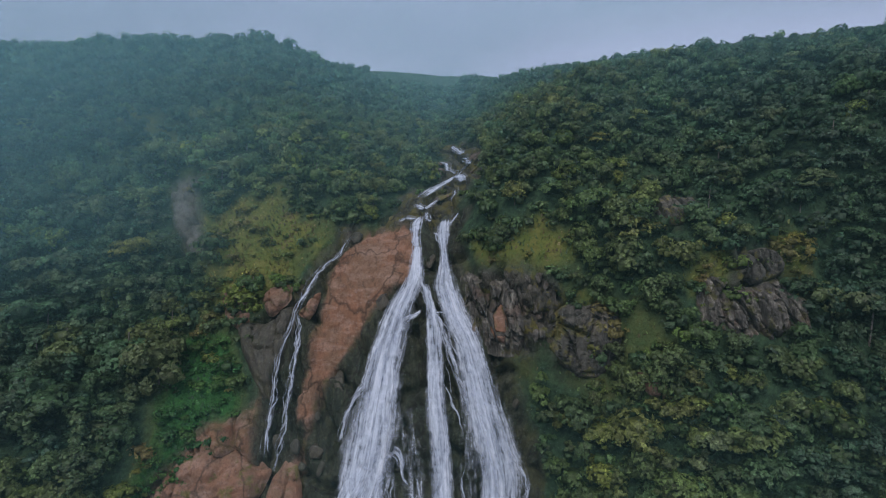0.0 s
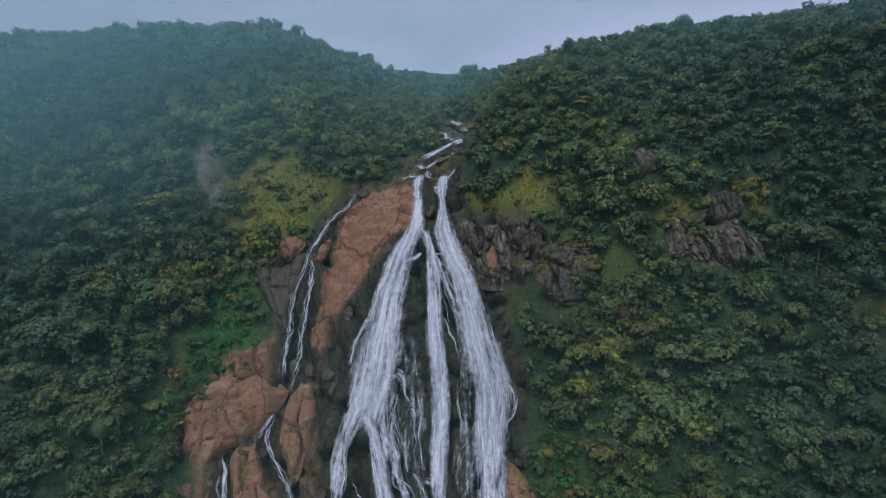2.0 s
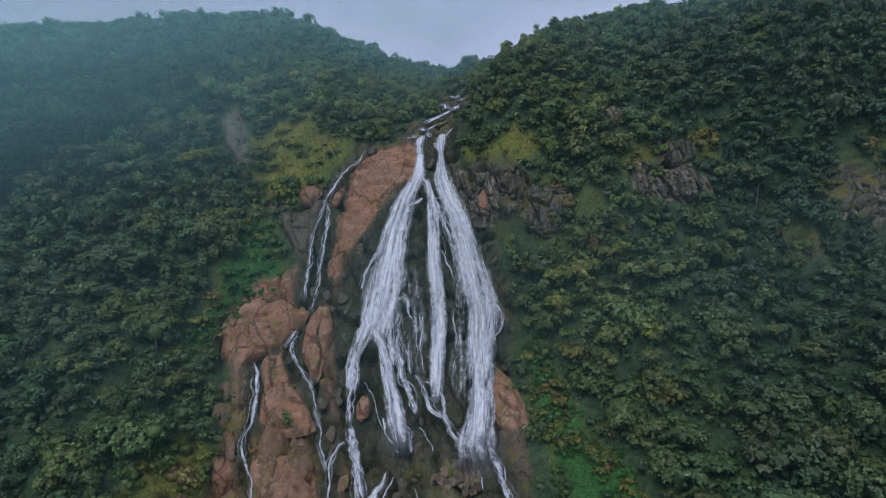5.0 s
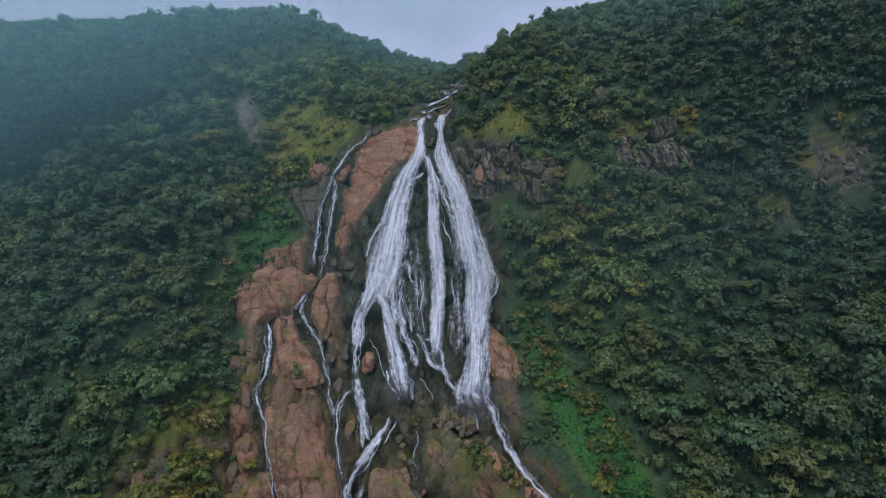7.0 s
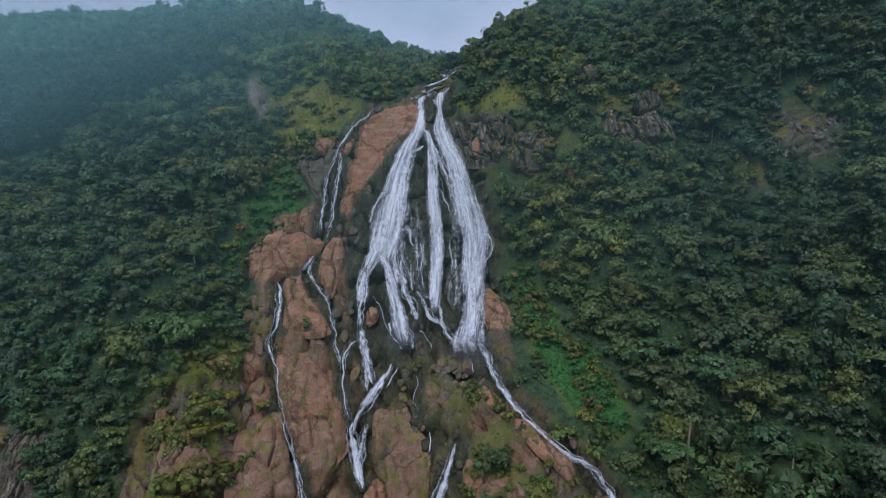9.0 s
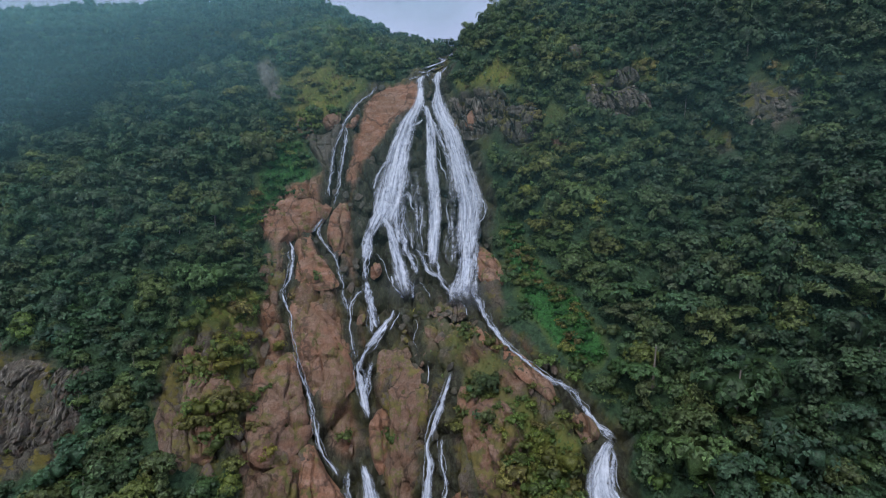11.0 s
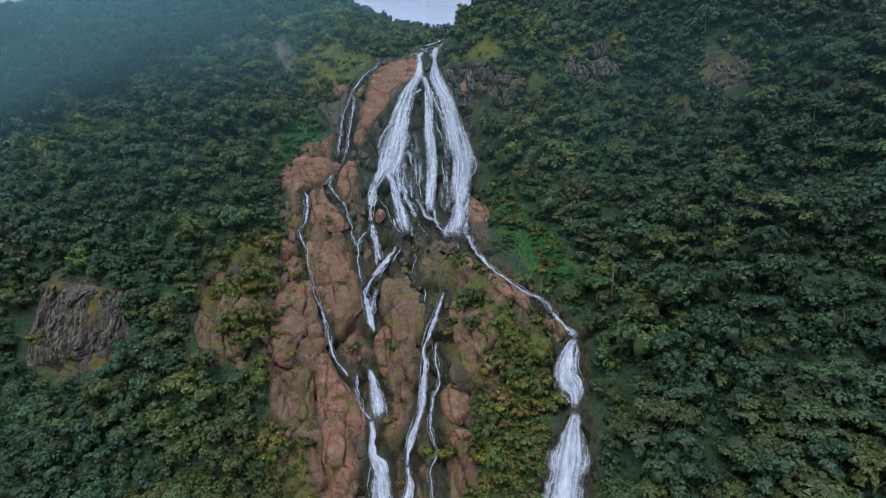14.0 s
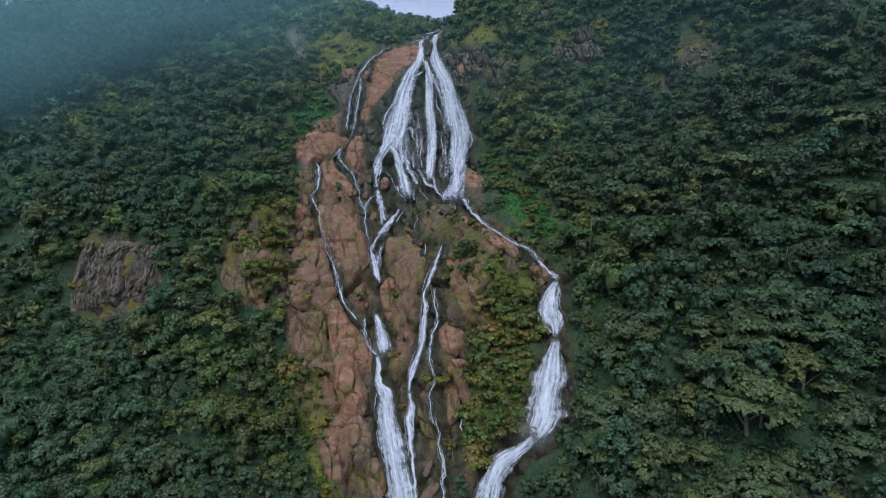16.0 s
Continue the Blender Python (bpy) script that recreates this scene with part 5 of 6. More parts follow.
rock_body("red", 1.2, (6.4, 19.3), (9.0, 18.3), (8.5, 13.7), (6.4, 13.8))
rock_body("brown", 1.0, (-2.1, 21.2), (0.7, 16.8), (2.7, 13.0), (-0.6, 15.4))
rock_body("red", 1.4, (-37.1, 31.1), (-32.8, 33.2), (-31.2, 28.9), (-35.5, 27.1))
rock_body("red", 1.6, (-25.8, 36.5), (-18.2, 38.3), (-16.8, 32.9), (-21.1, 29.5), (-25.1, 32.8))
rock_body("red", 1.6, (-24.7, 30.3), (-18.3, 29.0), (-16.7, 22.7), (-21.1, 21.0), (-24.9, 24.4))
rng = np.random.default_rng(5)
tries_x, tries_y, sizes = rng.uniform(-52, 36, 2600), rng.uniform(2, 165, 2600), rng.uniform(0.7, 1.9, 2600)
shares, _, damps, _ = land_cover(tries_x, tries_y)
good = (shares > 0.7) & ~inside(RED_SLAB, tries_x, tries_y) & (clearance(tries_x, tries_y) > sizes * 0.8)
for bx, by, size, damp in zip(tries_x[good], tries_y[good], sizes[good], damps[good]):
    if len(placed) > 150:
        break
    if any(math.hypot(bx - a, by - b) < 0.75 * (size + c) for a, b, c in placed):
        continue
    placed.append((bx, by, size))
    place_boulder(bx, by, size * rng.uniform(0.7, 1.0), size * rng.uniform(1.0, 1.7), rng, damp > 0.5)



def make_cliff_material():
    m, nodes, links, bsdf = material("cliff rock")
    where = nodes.new("ShaderNodeNewGeometry").outputs["Position"]
    tall = noise_node(nodes, links, 0.7, 8, where, (1.6, 1.0, 0.2), 0.7)
    patch = noise_node(nodes, links, 0.3, 6, where, None, 0.65)
    stone = ramp(nodes, links, tall, (0.32, (0.022, 0.02, 0.016)), (0.44, (0.062, 0.056, 0.046)), (0.55, (0.115, 0.102, 0.082)), (0.66, (0.28, 0.255, 0.21)))
    stone = mix(nodes, links, ramp(nodes, links, patch, (0.54, 0.0), (0.62, 0.5)), stone, (0.14, 0.088, 0.062))
    moss = ramp(nodes, links, noise_node(nodes, links, 0.33, 9, where, None, 0.72), (0.55, 0.0), (0.6, 0.8))
    stone = mix(nodes, links, moss, stone, (0.085, 0.078, 0.022))
    links.new(stone, bsdf.inputs["Base Color"])
    bsdf.inputs["Roughness"].default_value = 0.85
    bump(nodes, links, noise_node(nodes, links, 1.8, 9, where, None, 0.7), 0.9, 0.4, bsdf)
    return m


CLIFF = make_cliff_material()


def cliff(x0, x1, low, high, reach, proud, label, seed):
    """A jointed rock wall that stands out of the steep hillside between two heights; reach: the y beyond which it ends."""
    xs, levels = np.arange(x0, x1, 0.22), np.linspace(0, 1, 70)
    lo = low + 1.8 * fbm(xs / 4, 3.3, seed, 3, 171)
    hi = high + 4.0 * fbm(xs / 5, 7.1, seed, 3, 172)
    x = np.repeat(xs[:, None], len(levels), 1)
    z = lo[:, None] + (hi - lo)[:, None] * levels[None]
    tries = np.linspace(reach - 26, reach, 261)
    slope = np.maximum.accumulate(ground_z(x[:, :1], tries[None]), axis=1)
    y = np.stack([np.interp(zz, row, tries) for zz, row in zip(z, slope)])
    u, v = (x - x0) / (x1 - x0), np.broadcast_to(levels[None], x.shape)
    rim = smooth(u, 0, 0.12) * (1 - smooth(u, 0.88, 1)) * smooth(v, 0, 0.35) * (1 - smooth(v, 0.9, 1))
    bend = x + 0.16 * (z - low) + 1.2 * fbm(x / 5, z / 9, seed, 3, 173)
    a1, a2, broad = cells(bend / 3.6, z / 11 + seed, 180 + seed)
    b1, b2, shaft = cells(bend / 1.3, z / 5 + seed, 190 + seed)
    c1, c2, chip = cells(bend / 0.7, z / 1.6, 195 + seed)
    out = proud + (broad - 0.5) * 2.0 - 1.6 * (1 - smooth(a2 - a1, 0, 0.16)) + (shaft - 0.5) * 1.1 - 0.8 * (1 - smooth(b2 - b1, 0, 0.2)) + (chip - 0.5) * 0.4 + 0.5 * fbm(x, z, seed, 3, 174)
    p = np.stack([x, y - (out * rim - 0.8 * (1 - rim)), z], -1)
    base = p[len(xs) // 2, 0].copy()
    ob = new("cliff", mesh_from("cliff", p.reshape(-1, 3) - base, grid_faces(*x.shape), [CLIFF]))
    ob.location = base
    tagged(ob, label, "cliff", "cliffs of the gorge")


cliff(4.6, 22.5, 136, 152.0, 110, 1.5, "jointed grey-brown rock wall beside the waterfall under a grass cap", 1)
cliff(45, 66, 141, 150.5, 97, 1.4, "dark grey jointed rock wall among the trees of the slope", 2)
cliff(90, 106, 137, 149, 90, 1.2, "blue-grey rock wall under a grass ledge on the far slope", 3)
cliff(-114, -80, 57, 81, 70, 1.6, "dark slanting rock wall standing out of the forest", 4)

# wet stones that part the cascades
for bx, by, size in ((35.2, 28.2, 1.1), (32.6, 24.4, 0.9), (34.9, 21.4, 1.0), (33.4, 18.2, 0.8), (30.2, 6.0, 0.9), (17.9, -0.4, 1.1), (15.4, -4.8, 1.0), (-10.2, 23.5, 0.8), (-7.6, 12.0, 0.9), (-14.6, 40.2, 0.8), (0.6, 40.6, 0.8), (-1.6, 30.6, 0.7)):
    place_boulder(bx, by, size * 1.7, size * 1.9, rng, True)

# stones heaped along the top of the mound
for k in range(85):
    bx, by, size = rng.uniform(-8, 9), rng.uniform(54, 65.5), rng.uniform(0.45, 1.4)
    if clearance(np.array([bx]), np.array([by]))[0] > 0.4:
        place_boulder(bx, by, size * rng.uniform(0.8, 1.1), size * rng.uniform(0.7, 1.2), rng, k % 3 == 0)


# ---- trees ----
GREENS = np.array([(0.050, 0.094, 0.047), (0.057, 0.105, 0.050), (0.049, 0.096, 0.055), (0.075, 0.119, 0.055), (0.064, 0.102, 0.054), (0.092, 0.126, 0.048)])


def leaf_cards(centres, normals, size, rng):
    """Small leaf sprays, one triangle each, that face roughly along the normals."""
    n = len(centres)
    soft = normals / np.linalg.norm(normals, axis=1, keepdims=True)
    normals = soft + rng.normal(scale=0.42, size=(n, 3))
    normals /= np.linalg.norm(normals, axis=1, keepdims=True)
    a = np.cross(normals, rng.normal(size=(n, 3)))
    a /= np.linalg.norm(a, axis=1, keepdims=True)
    b = np.cross(normals, a)
    s = size * rng.uniform(0.6, 1.35, (n, 1))
    fold = normals * s * rng.uniform(-0.3, 0.05, (n, 1))
    v = np.stack([centres + a * s * 0.62 + fold, centres + b * s * rng.uniform(0.35, 0.6, (n, 1)) - a * s * rng.uniform(0.1, 0.5, (n, 1)), centres - b * s * rng.uniform(0.35, 0.6, (n, 1)) - a * s * rng.uniform(0.1, 0.5, (n, 1))], 1)
    return v.reshape(-1, 3), np.repeat(soft, 3, 0)


def crown_points(lobes, count, flat, rng):
    """Places of the leaf clumps on the outside of the lobes, and the way each one faces."""
    lobes = np.array(lobes, float)
    area = lobes[:, 3] * lobes[:, 4] + lobes[:, 3] * lobes[:, 5]
    pick = rng.choice(len(lobes), count, p=area / area.sum())
    d = rng.normal(size=(count, 3))
    d /= np.linalg.norm(d, axis=1, keepdims=True)
    d[:, 2] = np.where((d[:, 2] < -0.1) & (rng.random(count) < 0.8), -d[:, 2], d[:, 2])
    lobe = lobes[pick]
    n = d / lobe[:, 3:6] * lobe[:, 3:4] + np.array([0, 0, 0.3 + flat])
    return lobe[:, :3] + d * rng.uniform(0.8, 1.12, (count, 1)) * lobe[:, 3:6], n / np.linalg.norm(n, axis=1, keepdims=True)


def lobes_of(kind, rng):
    """Ellipsoids that carry the leaves, for a tree about 6 m high."""
    out = []
    if kind == "round":
        out.append((0, 0, 3.7, 1.7, 1.7, 1.4))
        for k in range(8):
            a, r = k * 0.8 + rng.uniform(0, 0.5), rng.uniform(1.1, 2.0)
            s = rng.uniform(0.75, 1.25)
            out.append((r * math.cos(a), r * math.sin(a), rng.uniform(1.3, 4.7), s, s, s * 0.95))
    elif kind == "layered":
        for k in range(11):
            a, r = k * 2.4 + rng.uniform(0, 0.5), rng.uniform(0.3, 2.6)
            s = rng.uniform(0.75, 1.25)
            out.append((r * math.cos(a), r * math.sin(a), 5.2 - 0.9 * r * rng.uniform(0.6, 1.5), s * 1.1, s, 0.42))
    elif kind == "tall":
        for k in range(9):
            a, r = k * 2.4 + rng.uniform(0, 0.5), rng.uniform(0.2, 1.2)
            s = rng.uniform(0.7, 1.15)
            out.append((r * math.cos(a), r * math.sin(a), 2.6 + 0.5 * k, s, s, s * 0.9))
    else:
        for k in range(5):
            a, r = k * 1.3 + rng.uniform(0, 0.5), rng.uniform(0.3, 1.1)
            s = rng.uniform(0.6, 0.95)
            out.append((r * math.cos(a), r * math.sin(a), rng.uniform(0.5, 1.4), s, s, s * 0.8))
    return out


def tube(path, radii, sides=6):
    """A bent tapering limb as verts and quads."""
    verts = []
    for (x, y, z), r in zip(path, radii):
        for k in range(sides):
            a = 2 * math.pi * k / sides
            verts.append((x + r * math.cos(a), y + r * math.sin(a), z))
    faces = [(i * sides + k, i * sides + (k + 1) % sides, (i + 1) * sides + (k + 1) % sides, (i + 1) * sides + k) for i in range(len(path) - 1) for k in range(sides)]
    return np.array(verts, float), np.array(faces)


def quads(count):
    return np.arange(count * 4).reshape(-1, 4)


def lump(n):
    """A rounded cube of n x n quads a side, open below, as verts and quads."""
    verts, faces, index = [], [], {}
    for axis in range(3):
        for sign in (-1, 1):
            if axis == 2 and sign < 0:
                continue
            for i in range(n):
                for j in range(n):
                    quad = []
                    for a, b in ((i, j), (i + 1, j), (i + 1, j + 1), (i, j + 1)):
                        c = [0, 0, 0]
                        c[axis], c[(axis + 1) % 3], c[(axis + 2) % 3] = sign * n, 2 * a - n, 2 * b - n
                        key = tuple(c)
                        if key not in index:
                            index[key] = len(verts)
                            v = np.array(c, float) / n
                            verts.append(v / np.linalg.norm(v))
                        quad.append(index[key])
                    faces.append(quad if sign > 0 else quad[::-1])
    return np.array(verts), np.array(faces)


def crown_shape(kind, lobes, side, clumps, leaves, size, rng):
    """Verts, quads, soft normals and leaf tones of a crown: domed clumps of leaf sprays round inner masses."""
    made = lobes_of(kind, rng)
    if len(made) > lobes:
        made = made[:1] + [made[k] for k in sorted(rng.choice(np.arange(1, len(made)), lobes - 1, replace=False))]
        made = [(x, y, z, a * 1.18, b * 1.18, c * 1.12) for x, y, z, a, b, c in made]
    lv, lf = lump(side)
    verts, faces, puffs, tones, base = [], [], [], [], 0
    for x, y, z, a, b, c in made:
        v = lv * (0.64 + 0.16 * vnoise(lv[:, 0] * 1.7 + x * 3, lv[:, 1] * 1.7 + y * 3, lv[:, 2] * 1.7 + z, 161))[:, None]
        verts.append(v * np.array([a, b, c]) + np.array([x, y, z]))
        soft = lv / np.array([a, b, c]) * a
        puffs.append(soft / np.linalg.norm(soft, axis=1, keepdims=True))
        faces.append(np.concatenate([lf[:, [0, 1, 2]], lf[:, [0, 2, 3]]]) + base)
        tones.append(np.full(len(v), 0.8))
        base += len(v)
    c, n = crown_points(made, clumps, 0.9 if kind == "layered" else 0.0, rng)
    across = np.cross(n, rng.normal(size=n.shape))
    across /= np.linalg.norm(across, axis=1, keepdims=True)
    along = np.cross(n, across)
    r = size * 1.25 * rng.uniform(0.6, 1.3, clumps)[:, None] * np.sqrt(rng.random((clumps, leaves)))
    turn = rng.uniform(0, 2 * math.pi, (clumps, leaves))
    off = across[:, None] * (r * np.cos(turn))[..., None] + along[:, None] * (r * np.sin(turn))[..., None]
    spot = c[:, None] + off - n[:, None] * (0.45 * r ** 2 / size)[..., None]
    out = c - np.array([0, 0, 2.6 if kind != "shrub" else 0.2])
    n = n + 0.8 * out / np.linalg.norm(out, axis=1, keepdims=True)
    face = n[:, None] + 0.7 * off / size
    v, puff = leaf_cards(spot.reshape(-1, 3), face.reshape(-1, 3), size, rng)
    verts.append(v), puffs.append(puff), faces.append(np.arange(clumps * leaves * 3).reshape(-1, 3) + base)
    tones.append(np.repeat(rng.uniform(0.75, 1.3, clumps), leaves * 3))
    return np.concatenate(verts), np.concatenate(faces), np.concatenate(puffs), np.concatenate(tones)


def crown_mesh(kind, seed, colour):
    rng = np.random.default_rng(seed)
    v, f, puff, tone = crown_shape(kind, 9, 1, 150, 9, 0.33, rng)
    me = mesh_from("crown", v, f, [LEAF], True)
    point_vector(me, "puff", puff)
    point_colour(me, "tint", np.concatenate([tone[:, None] * np.array(colour), np.ones((len(v), 1))], 1))
    return me


def tree_model(kind, seed, colour, label):
    """One whole tree at the origin: trunk, limbs and leafy crown."""
    rng = np.random.default_rng(seed)
    root = tagged(new("tree"), label, "tree", "trees of the lower slopes")
    bend = rng.uniform(-0.3, 0.3, 2)
    v, f = tube([(0, 0, -0.8), (bend[0] * 0.4, bend[1] * 0.4, 1.4), (bend[0], bend[1], 3.4)], (0.2, 0.15, 0.08))
    part("trunk", mesh_from("trunk", v, f, [BARK], True), root)
    for k in range(4):
        a = k * 1.6 + rng.uniform(0, 0.6)
        c, s = math.cos(a), math.sin(a)
        v, f = tube([(bend[0] * 0.5, bend[1] * 0.5, 1.7 + 0.2 * k), (0.7 * c, 0.7 * s, 2.6 + 0.2 * k), (1.6 * c, 1.6 * s, 3.6 + 0.25 * k)], (0.09, 0.065, 0.03), 5)
        part("limb", mesh_from("limb", v, f, [BARK], True), root)
    part("crown", crown_mesh(kind, seed + 1, colour * np.array([1.0, 0.97, 0.9])), root)
    return root


MODELS = [tree_model("round", 301, GREENS[1], "round-crowned dark green evergreen tree on the steep slope"),
          tree_model("layered", 302, GREENS[3], "flat-topped tree with layered grey-green crown on the slope"),
          tree_model("round", 303, GREENS[0], "dense dark evergreen tree with a lumpy crown"),
          tree_model("tall", 304, GREENS[2], "tall narrow dark green tree among the forest"),
          tree_model("layered", 305, GREENS[5], "yellow-green spreading tree with tiered branches"),
          tree_model("round", 306, GREENS[4], "dull olive-green broadleaf tree on the slope")]


def scatter(x0, x1, y0, y1, dx, dy, seed):
    """Loose rows of places, dy apart along the slope."""
    rng = np.random.default_rng(seed)
    xs, ys = [], []
    fine = np.arange(y0, y1, 1.0)
    for x in np.arange(x0, x1, dx):
        run = np.concatenate([[0], np.cumsum(np.hypot(1.0, np.diff(ground_z(np.full(len(fine), x), fine))))])
        stops = np.arange(rng.uniform(0, dy), run[-1], dy)
        stops = stops + rng.uniform(-0.4, 0.4, len(stops)) * dy
        ys.append(np.interp(stops, run, fine))
        xs.append(x + rng.uniform(-0.45, 0.45, len(stops)) * dx)
    return np.concatenate(xs), np.concatenate(ys)


def wooded(x, y, rng):
    """Which places carry a tree."""
    rock, _, _, grass = land_cover(x, y)
    above, _, _, _ = land_cover(x, y + 3.0)
    open_ground = np.maximum.reduce([above > 0.5, lush_cover(x - 3.4, y + 1.5) > 0.4, lush_cover(x + 3.4, y + 1.5) > 0.4, lush_cover(x, y + 3.5) > 0.4])
    n = ground_normal(x, y, 4.0)
    keep = ~(open_ground & (rng.random(len(x)) < 0.75)) & (rock < 0.25) & (rng.random(len(x)) > grass * 1.1) & (clearance(x, y) > 2.4 + 0.9 * smooth(y, 112, 125))
    return keep & ((n[:, 1] < 0.1) | (y < 180)) & (bushy(x, y) < 0.3)


rng = np.random.default_rng(17)
tx, ty = scatter(-135, 135, -46, 205, 4.8, 5.0, 21)
keep = wooded(tx, ty, rng) & (np.abs(tx - 6) < 0.88 * (ty + 114) + 8)
tx, ty = tx[keep], ty[keep]
lush = smooth(tx, 10, 60) * (1 - smooth(ty, 20, 70))
tscale = (0.95 + 0.95 * rng.random(len(tx)) ** 1.4) * (1 + 0.25 * lush) * (1 + 0.3 * fbm(tx / 25, ty / 25, 0, 2, 111))
tscale = tscale * np.where(rng.random(len(tx)) < 0.14, 1.35, 1.0)
tscale = np.where(ty > 145, np.minimum(tscale, 1.45), tscale)
fringe = np.maximum.reduce([land_cover(tx + dx, ty + dy)[0] for dx, dy in ((5, 0), (-5, 0), (0, 4))])
tscale = np.where(fringe > 0.4, np.minimum(tscale, 1.15), tscale)
thin = rng.random(len(tx)) > 0.25 * lush
tx, ty, tscale = tx[thin], ty[thin], tscale[thin]
tkind = rng.integers(0, 6, len(tx))
tkind = np.where((tkind == 1) & (rng.random(len(tx)) < 0.55), 3, tkind)
tkind = np.where((tkind == 4) & (rng.random(len(tx)) < 0.5), 5, tkind)
tkind = np.where(rng.random(len(tx)) < 0.3 * (smooth(tx, 10, 60) * (1 - smooth(ty, 20, 70))), 1, tkind)
ridge = (ty > 95) & (tx > 40)
tkind = np.where(ridge & (tkind == 3), 0, tkind)
tscale = np.where(ridge, np.minimum(tscale, 1.45), tscale)
notch = (ty > 104) & (tx > -30) & (tx < 60)
tscale = np.where(notch, np.minimum(tscale, 1.15), tscale)
tz = ground_z(tx, ty)

# the trees of the lowest slopes stand as things of their own
order = np.argsort(ty + 0.25 * np.abs(tx - 20))
order = order[(ty[order] > -42) & (np.abs(tx[order] - 8) < 80)]
single = order[:300]
used = set()
for i in single:
    k = int(tkind[i])
    m = pose(tx[i], ty[i], tz[i] - 1.2 * tscale[i], 0, 0, rng.uniform(0, 360))
    if k not in used:
        used.add(k)
        MODELS[k].matrix_basis = m @ Matrix.Diagonal((*[tscale[i]] * 3, 1))
    else:
        ob = copy_thing(MODELS[k], m)
        ob.scale = [tscale[i]] * 3
rest = np.setdiff1d(np.arange(len(tx)), single)


def woods(name, label, xs, ys, scales, kinds, lobes, side, clumps, leaves, size, seed, palette, category="forest", sink=1.65):
    """Many trees as one mesh."""
    rng = np.random.default_rng(seed)
    verts, faces, tints, puffs, base_index = [], [], [], [], 0
    zs = ground_z(xs, ys)
    for model, kind in enumerate(("round", "layered", "round", "tall", "layered", "round") if category == "forest" else ("shrub",) * 6):
        for variety in range(3):
            mine = np.where((kinds == model) & (np.arange(len(xs)) % 3 == variety))[0]
            if not len(mine):
                continue
            v, f, puff, tone = crown_shape(kind, lobes, side, clumps, leaves, size, rng)
            a = rng.uniform(0, 2 * math.pi, len(mine))
            cos, sin = np.cos(a)[:, None], np.sin(a)[:, None]
            s = scales[mine][:, None]
            squash = rng.uniform(0.85, 1.15, (len(mine), 1))
            px = (v[None, :, 0] * cos - v[None, :, 1] * sin) * s + xs[mine][:, None]
            py = (v[None, :, 0] * sin + v[None, :, 1] * cos) * s + ys[mine][:, None]
            pz = v[None, :, 2] * s * squash + zs[mine][:, None] - sink * s
            verts.append(np.stack([px, py, pz], -1).reshape(-1, 3))
            faces.append((f[None] + (base_index + np.arange(len(mine)) * len(v))[:, None, None]).reshape(-1, 3))
            base_index += len(mine) * len(v)
            nx, ny = puff[None, :, 0] * cos - puff[None, :, 1] * sin, puff[None, :, 0] * sin + puff[None, :, 1] * cos
            puffs.append(np.stack([nx, ny, np.broadcast_to(puff[None, :, 2], nx.shape)], -1).reshape(-1, 3))
            # plants higher up the valley are lightened: distance haze painted into the leaf tint
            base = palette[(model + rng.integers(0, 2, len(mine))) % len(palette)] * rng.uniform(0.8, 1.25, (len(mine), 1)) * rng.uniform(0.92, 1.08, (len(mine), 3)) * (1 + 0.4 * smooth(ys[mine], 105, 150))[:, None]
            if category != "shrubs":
                # haze painted into the crowns: bluer and less red away from the fall
                haze_cool = smooth(np.hypot(xs[mine] + 5, (ys[mine] - 60) / 2.4), 32, 85)[:, None]
                base = base * (np.array([1.14, 1.07, 0.86]) + haze_cool * np.array([-0.32, -0.12, 0.26]))
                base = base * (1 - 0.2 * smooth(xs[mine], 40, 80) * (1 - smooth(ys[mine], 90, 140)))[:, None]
                young = (rng.random(len(mine)) < 0.05)[:, None]
                base = np.where(young, base * np.array([1.45, 1.3, 0.8]), base)
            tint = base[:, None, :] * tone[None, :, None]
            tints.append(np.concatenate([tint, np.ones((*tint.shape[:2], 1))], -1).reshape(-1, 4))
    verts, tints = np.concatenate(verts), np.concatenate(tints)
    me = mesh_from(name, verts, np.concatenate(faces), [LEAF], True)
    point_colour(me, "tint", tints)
    point_vector(me, "puff", np.concatenate(puffs))
    return tagged(new(name, me), label, category, kind="stuff")


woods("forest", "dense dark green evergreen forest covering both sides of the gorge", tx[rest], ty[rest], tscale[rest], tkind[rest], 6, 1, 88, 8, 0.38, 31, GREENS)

# trunks of the forest, seen in its gaps
some = rest[rng.random(len(rest)) < 0.12]
tv, tf = tube([(0, 0, -0.8), (0.1, 0, 1.5), (0.25, 0.1, 3.6)], (0.13, 0.1, 0.05), 5)
sv = (tv[None] * tscale[some][:, None, None] + np.stack([tx[some], ty[some], tz[some]], -1)[:, None]).reshape(-1, 3)
sf = (tf[None] + (np.arange(len(some)) * len(tv))[:, None, None]).reshape(-1, 4)
tagged(new("forest_trunks", mesh_from("forest_trunks", sv, sf, [BARK], True)), "pale grey trunks standing in the gaps of the forest", "tree trunks", kind="stuff")

# the far woods on the ridges
fx, fy = scatter(-300, 240, -40, 470, 6.6, 6.8, 23)
outer = (np.abs(fx) > 133) | (fy > 203)
fx, fy = fx[outer], fy[outer]
keep = wooded(fx, fy, rng) & (np.abs(fx - 6) < 0.88 * (fy + 114) + 8)
fx, fy = fx[keep], fy[keep]
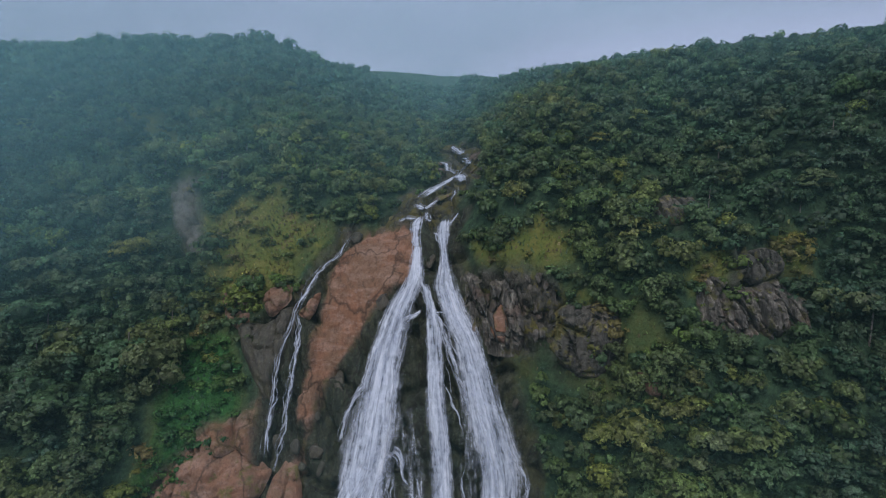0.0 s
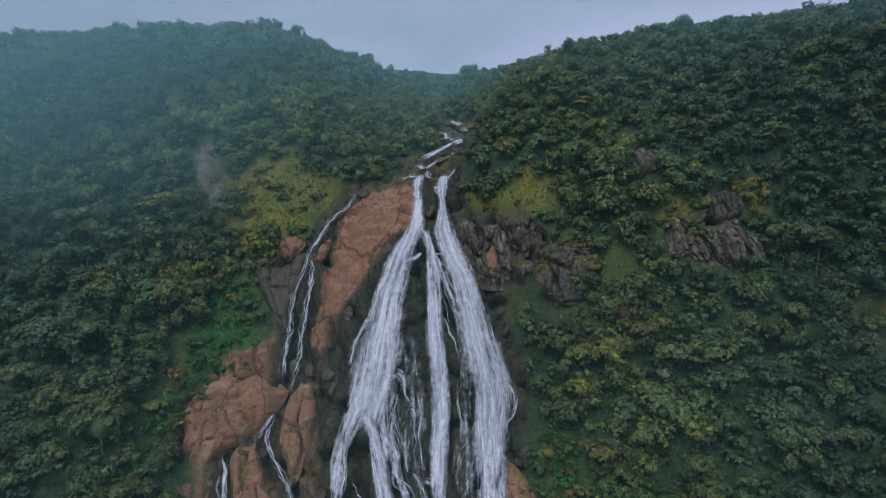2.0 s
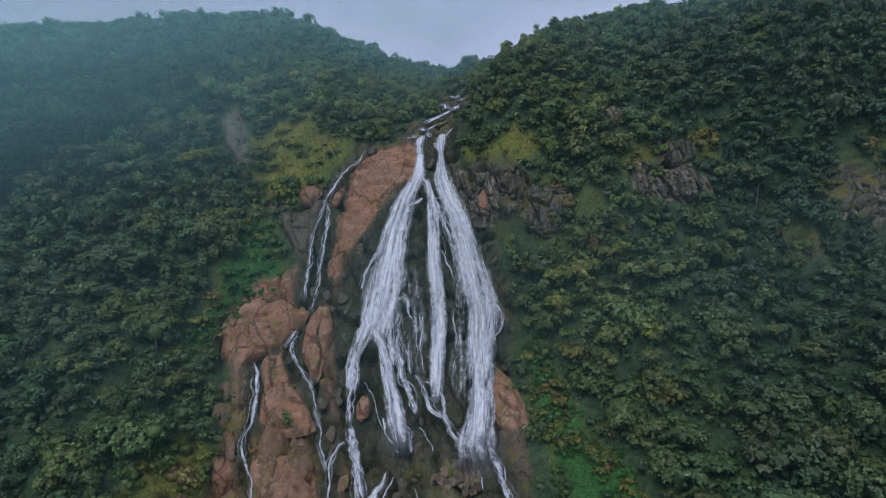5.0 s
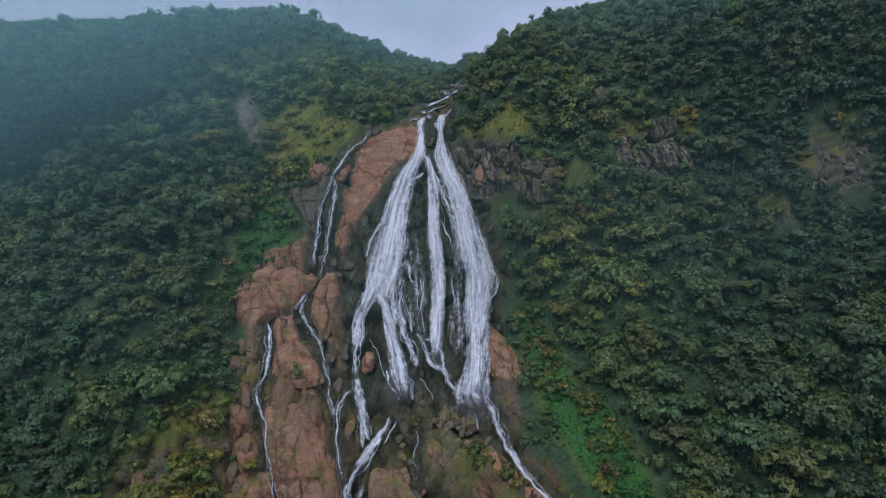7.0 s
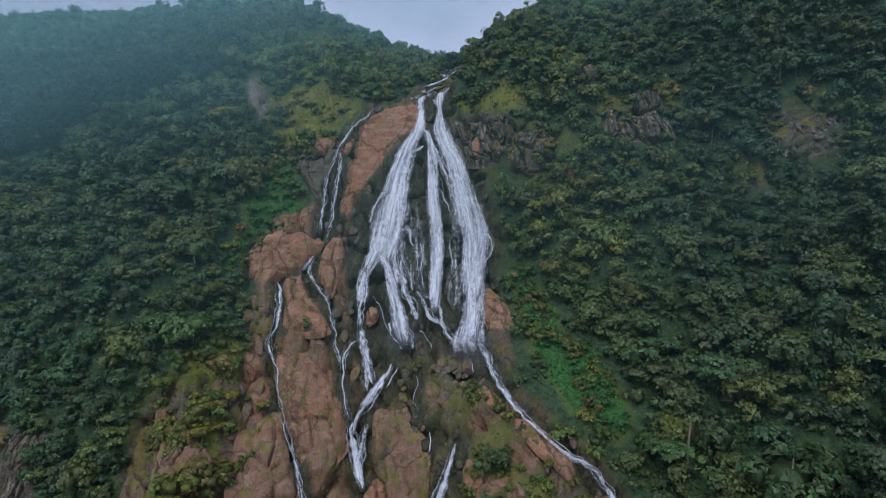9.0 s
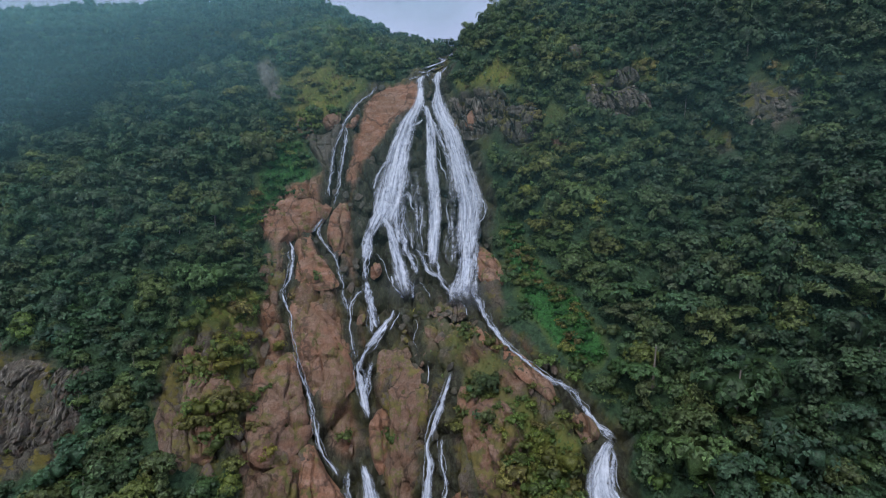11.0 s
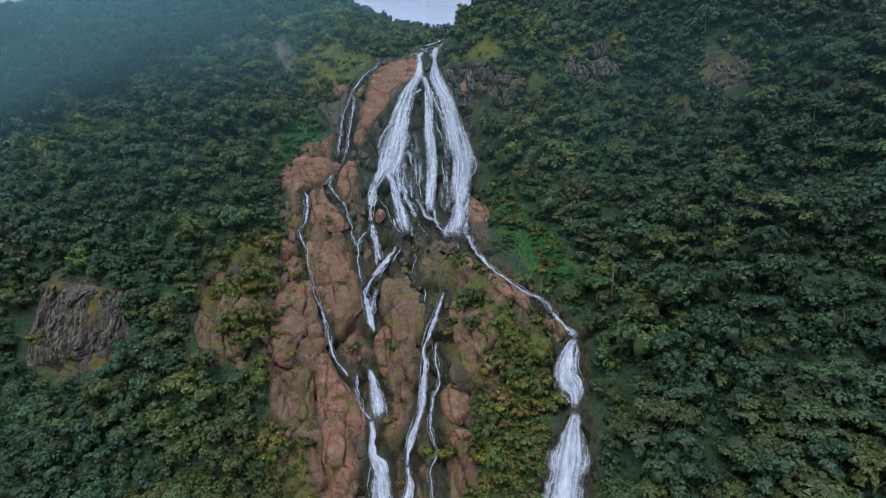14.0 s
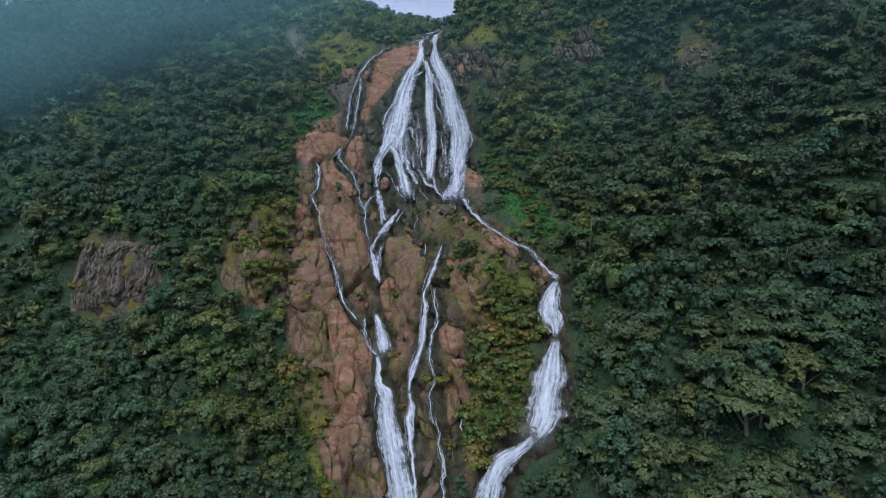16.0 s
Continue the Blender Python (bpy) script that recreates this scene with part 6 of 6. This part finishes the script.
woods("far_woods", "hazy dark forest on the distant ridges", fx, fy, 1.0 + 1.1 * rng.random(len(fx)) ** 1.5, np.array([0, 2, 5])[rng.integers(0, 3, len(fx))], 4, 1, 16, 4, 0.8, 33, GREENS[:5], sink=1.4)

# shrubs on the ledges, the knoll and the edges of the rock
YELLOWS = np.array([(0.15, 0.14, 0.036), (0.105, 0.125, 0.034), (0.075, 0.11, 0.034), (0.13, 0.11, 0.044), (0.07, 0.11, 0.034)])
hx, hy = scatter(-112, 118, -10, 145, 1.9, 2.3, 25)
rock, red, wet, grass = land_cover(hx, hy)
tuft = fbm(hx / 6, hy / 6, 0, 3, 121)
chance = np.where(rock > 0.5, (0.10 + 0.15 * cover(CLIFF_RIGHT, hx, hy, 3, 1, 4) + 0.5 * cover(SHRUB_RIGHT, hx, hy, 3, 1, 4)) * (1 - wet) * (tuft > -0.05), np.where(grass > 0.3, 0.8 * smooth(tuft, -0.15, 0.1), 0.0))
knoll = cover(MOUND, hx, hy, 2.0, 1.0, 6) * smooth(hx, 3, 14)
chance = np.maximum.reduce([chance, 0.8 * knoll * (1 - wet) * (tuft > -0.12), 0.95 * cover(BUSHES, hx, hy, 2, 1, 15)])
chance = np.where(cover(BUSHES_LEFT, hx, hy, 3, 1.5, 16) > 0.3, np.maximum(0.3, 1.1 * chance), chance)
chance = np.where(cover(GRASS_LEFT, hx, hy, 5, 2.5, 8) > 0.3, 0.5 * chance, chance)
chance = np.maximum(chance, 0.75 * cover(SEDGE_STRIP, hx, hy, 2, 1, 7))
keep = (rng.random(len(hx)) < chance) & ~inside(RED_SLAB, hx, hy)
hx, hy = hx[keep], hy[keep]
dry = clearance(hx, hy) > 1.2
hx, hy = hx[dry], hy[dry]
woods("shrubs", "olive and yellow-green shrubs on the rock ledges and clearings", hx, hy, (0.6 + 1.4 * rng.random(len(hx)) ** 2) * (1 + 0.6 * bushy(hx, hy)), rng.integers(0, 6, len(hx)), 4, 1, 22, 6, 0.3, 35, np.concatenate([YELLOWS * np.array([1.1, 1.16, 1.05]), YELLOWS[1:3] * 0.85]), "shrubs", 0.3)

# green bushes on the lush clearings
lx, ly = scatter(-65, 45, 40, 112, 2.0, 2.3, 41)
keep = (lush_cover(lx, ly) > 0.4) & (rng.random(len(lx)) < 0.85 * smooth(fbm(lx / 7, ly / 7, 0, 3, 122), -0.25, 0.15))
lx, ly = lx[keep], ly[keep]
woods("bushes", "fresh green bushes on the damp grassy clearings", lx, ly, rng.uniform(0.5, 1.5, len(lx)), rng.integers(0, 6, len(lx)), 4, 1, 24, 6, 0.3, 43, np.array([(0.034, 0.115, 0.028), (0.055, 0.12, 0.028), (0.03, 0.095, 0.028)]), "shrubs", 0.3)

# undergrowth in the gaps of the forest
ux, uy = scatter(-110, 115, -42, 165, 3.5, 3.7, 29)
keep = wooded(ux, uy, rng) & (np.abs(ux - 6) < 0.88 * (uy + 114)) & (rng.random(len(ux)) < 0.95)
ux, uy = ux[keep], uy[keep]
woods("undergrowth", "dark green saplings and bushes filling the forest floor", ux, uy, rng.uniform(1.3, 2.1, len(ux)), rng.integers(0, 6, len(ux)), 3, 1, 11, 5, 0.4, 37, GREENS[:4] * 0.9, "undergrowth", 0.4)

# grass on the clearings
gx, gy = scatter(-75, 118, 0, 145, 0.75, 0.9, 27)
rock, red, wet, grass = land_cover(gx, gy)
keep = rng.random(len(gx)) < np.maximum(grass * (1 - rock) * 0.9, 0.0)
gx, gy = gx[keep], gy[keep]
gz = ground_z(gx, gy)
lean = rng.normal(scale=0.25, size=(len(gx), 2))
tall = rng.uniform(0.4, 0.9, len(gx))
a = rng.uniform(0, math.pi, len(gx))
foot = np.stack([gx, gy, gz - 0.1], -1)
wide = np.stack([np.cos(a), np.sin(a), 0 * a], -1) * 0.28
tip = foot + np.stack([lean[:, 0], lean[:, 1] - 0.25, tall], -1)
blades = np.stack([foot - wide, foot + wide, tip + wide * 0.5, tip - wide * 0.6], 1).reshape(-1, 3)
hue = YELLOWS[(smooth(fbm(gx / 9, gy / 9, 0, 2, 131), -0.4, 0.4) * 4.99).astype(int)] * rng.uniform(0.8, 1.5, (len(gx), 1))
lush = lush_cover(gx, gy)[:, None]
hue = hue * (1 - lush) + lush * np.array([0.035, 0.11, 0.03]) * rng.uniform(0.7, 1.4, (len(gx), 1))
me = mesh_from("grass", blades, quads(len(gx)), [LEAF])
point_vector(me, "puff", np.tile([0.0, -0.5, 0.85], (len(blades), 1)))
point_colour(me, "tint", np.repeat(np.concatenate([hue, np.ones((len(gx), 1))], 1), 4, 0))
tagged(new("grass", me), "yellow-green grass tufts on the clearings and ledges", "grass", kind="stuff")
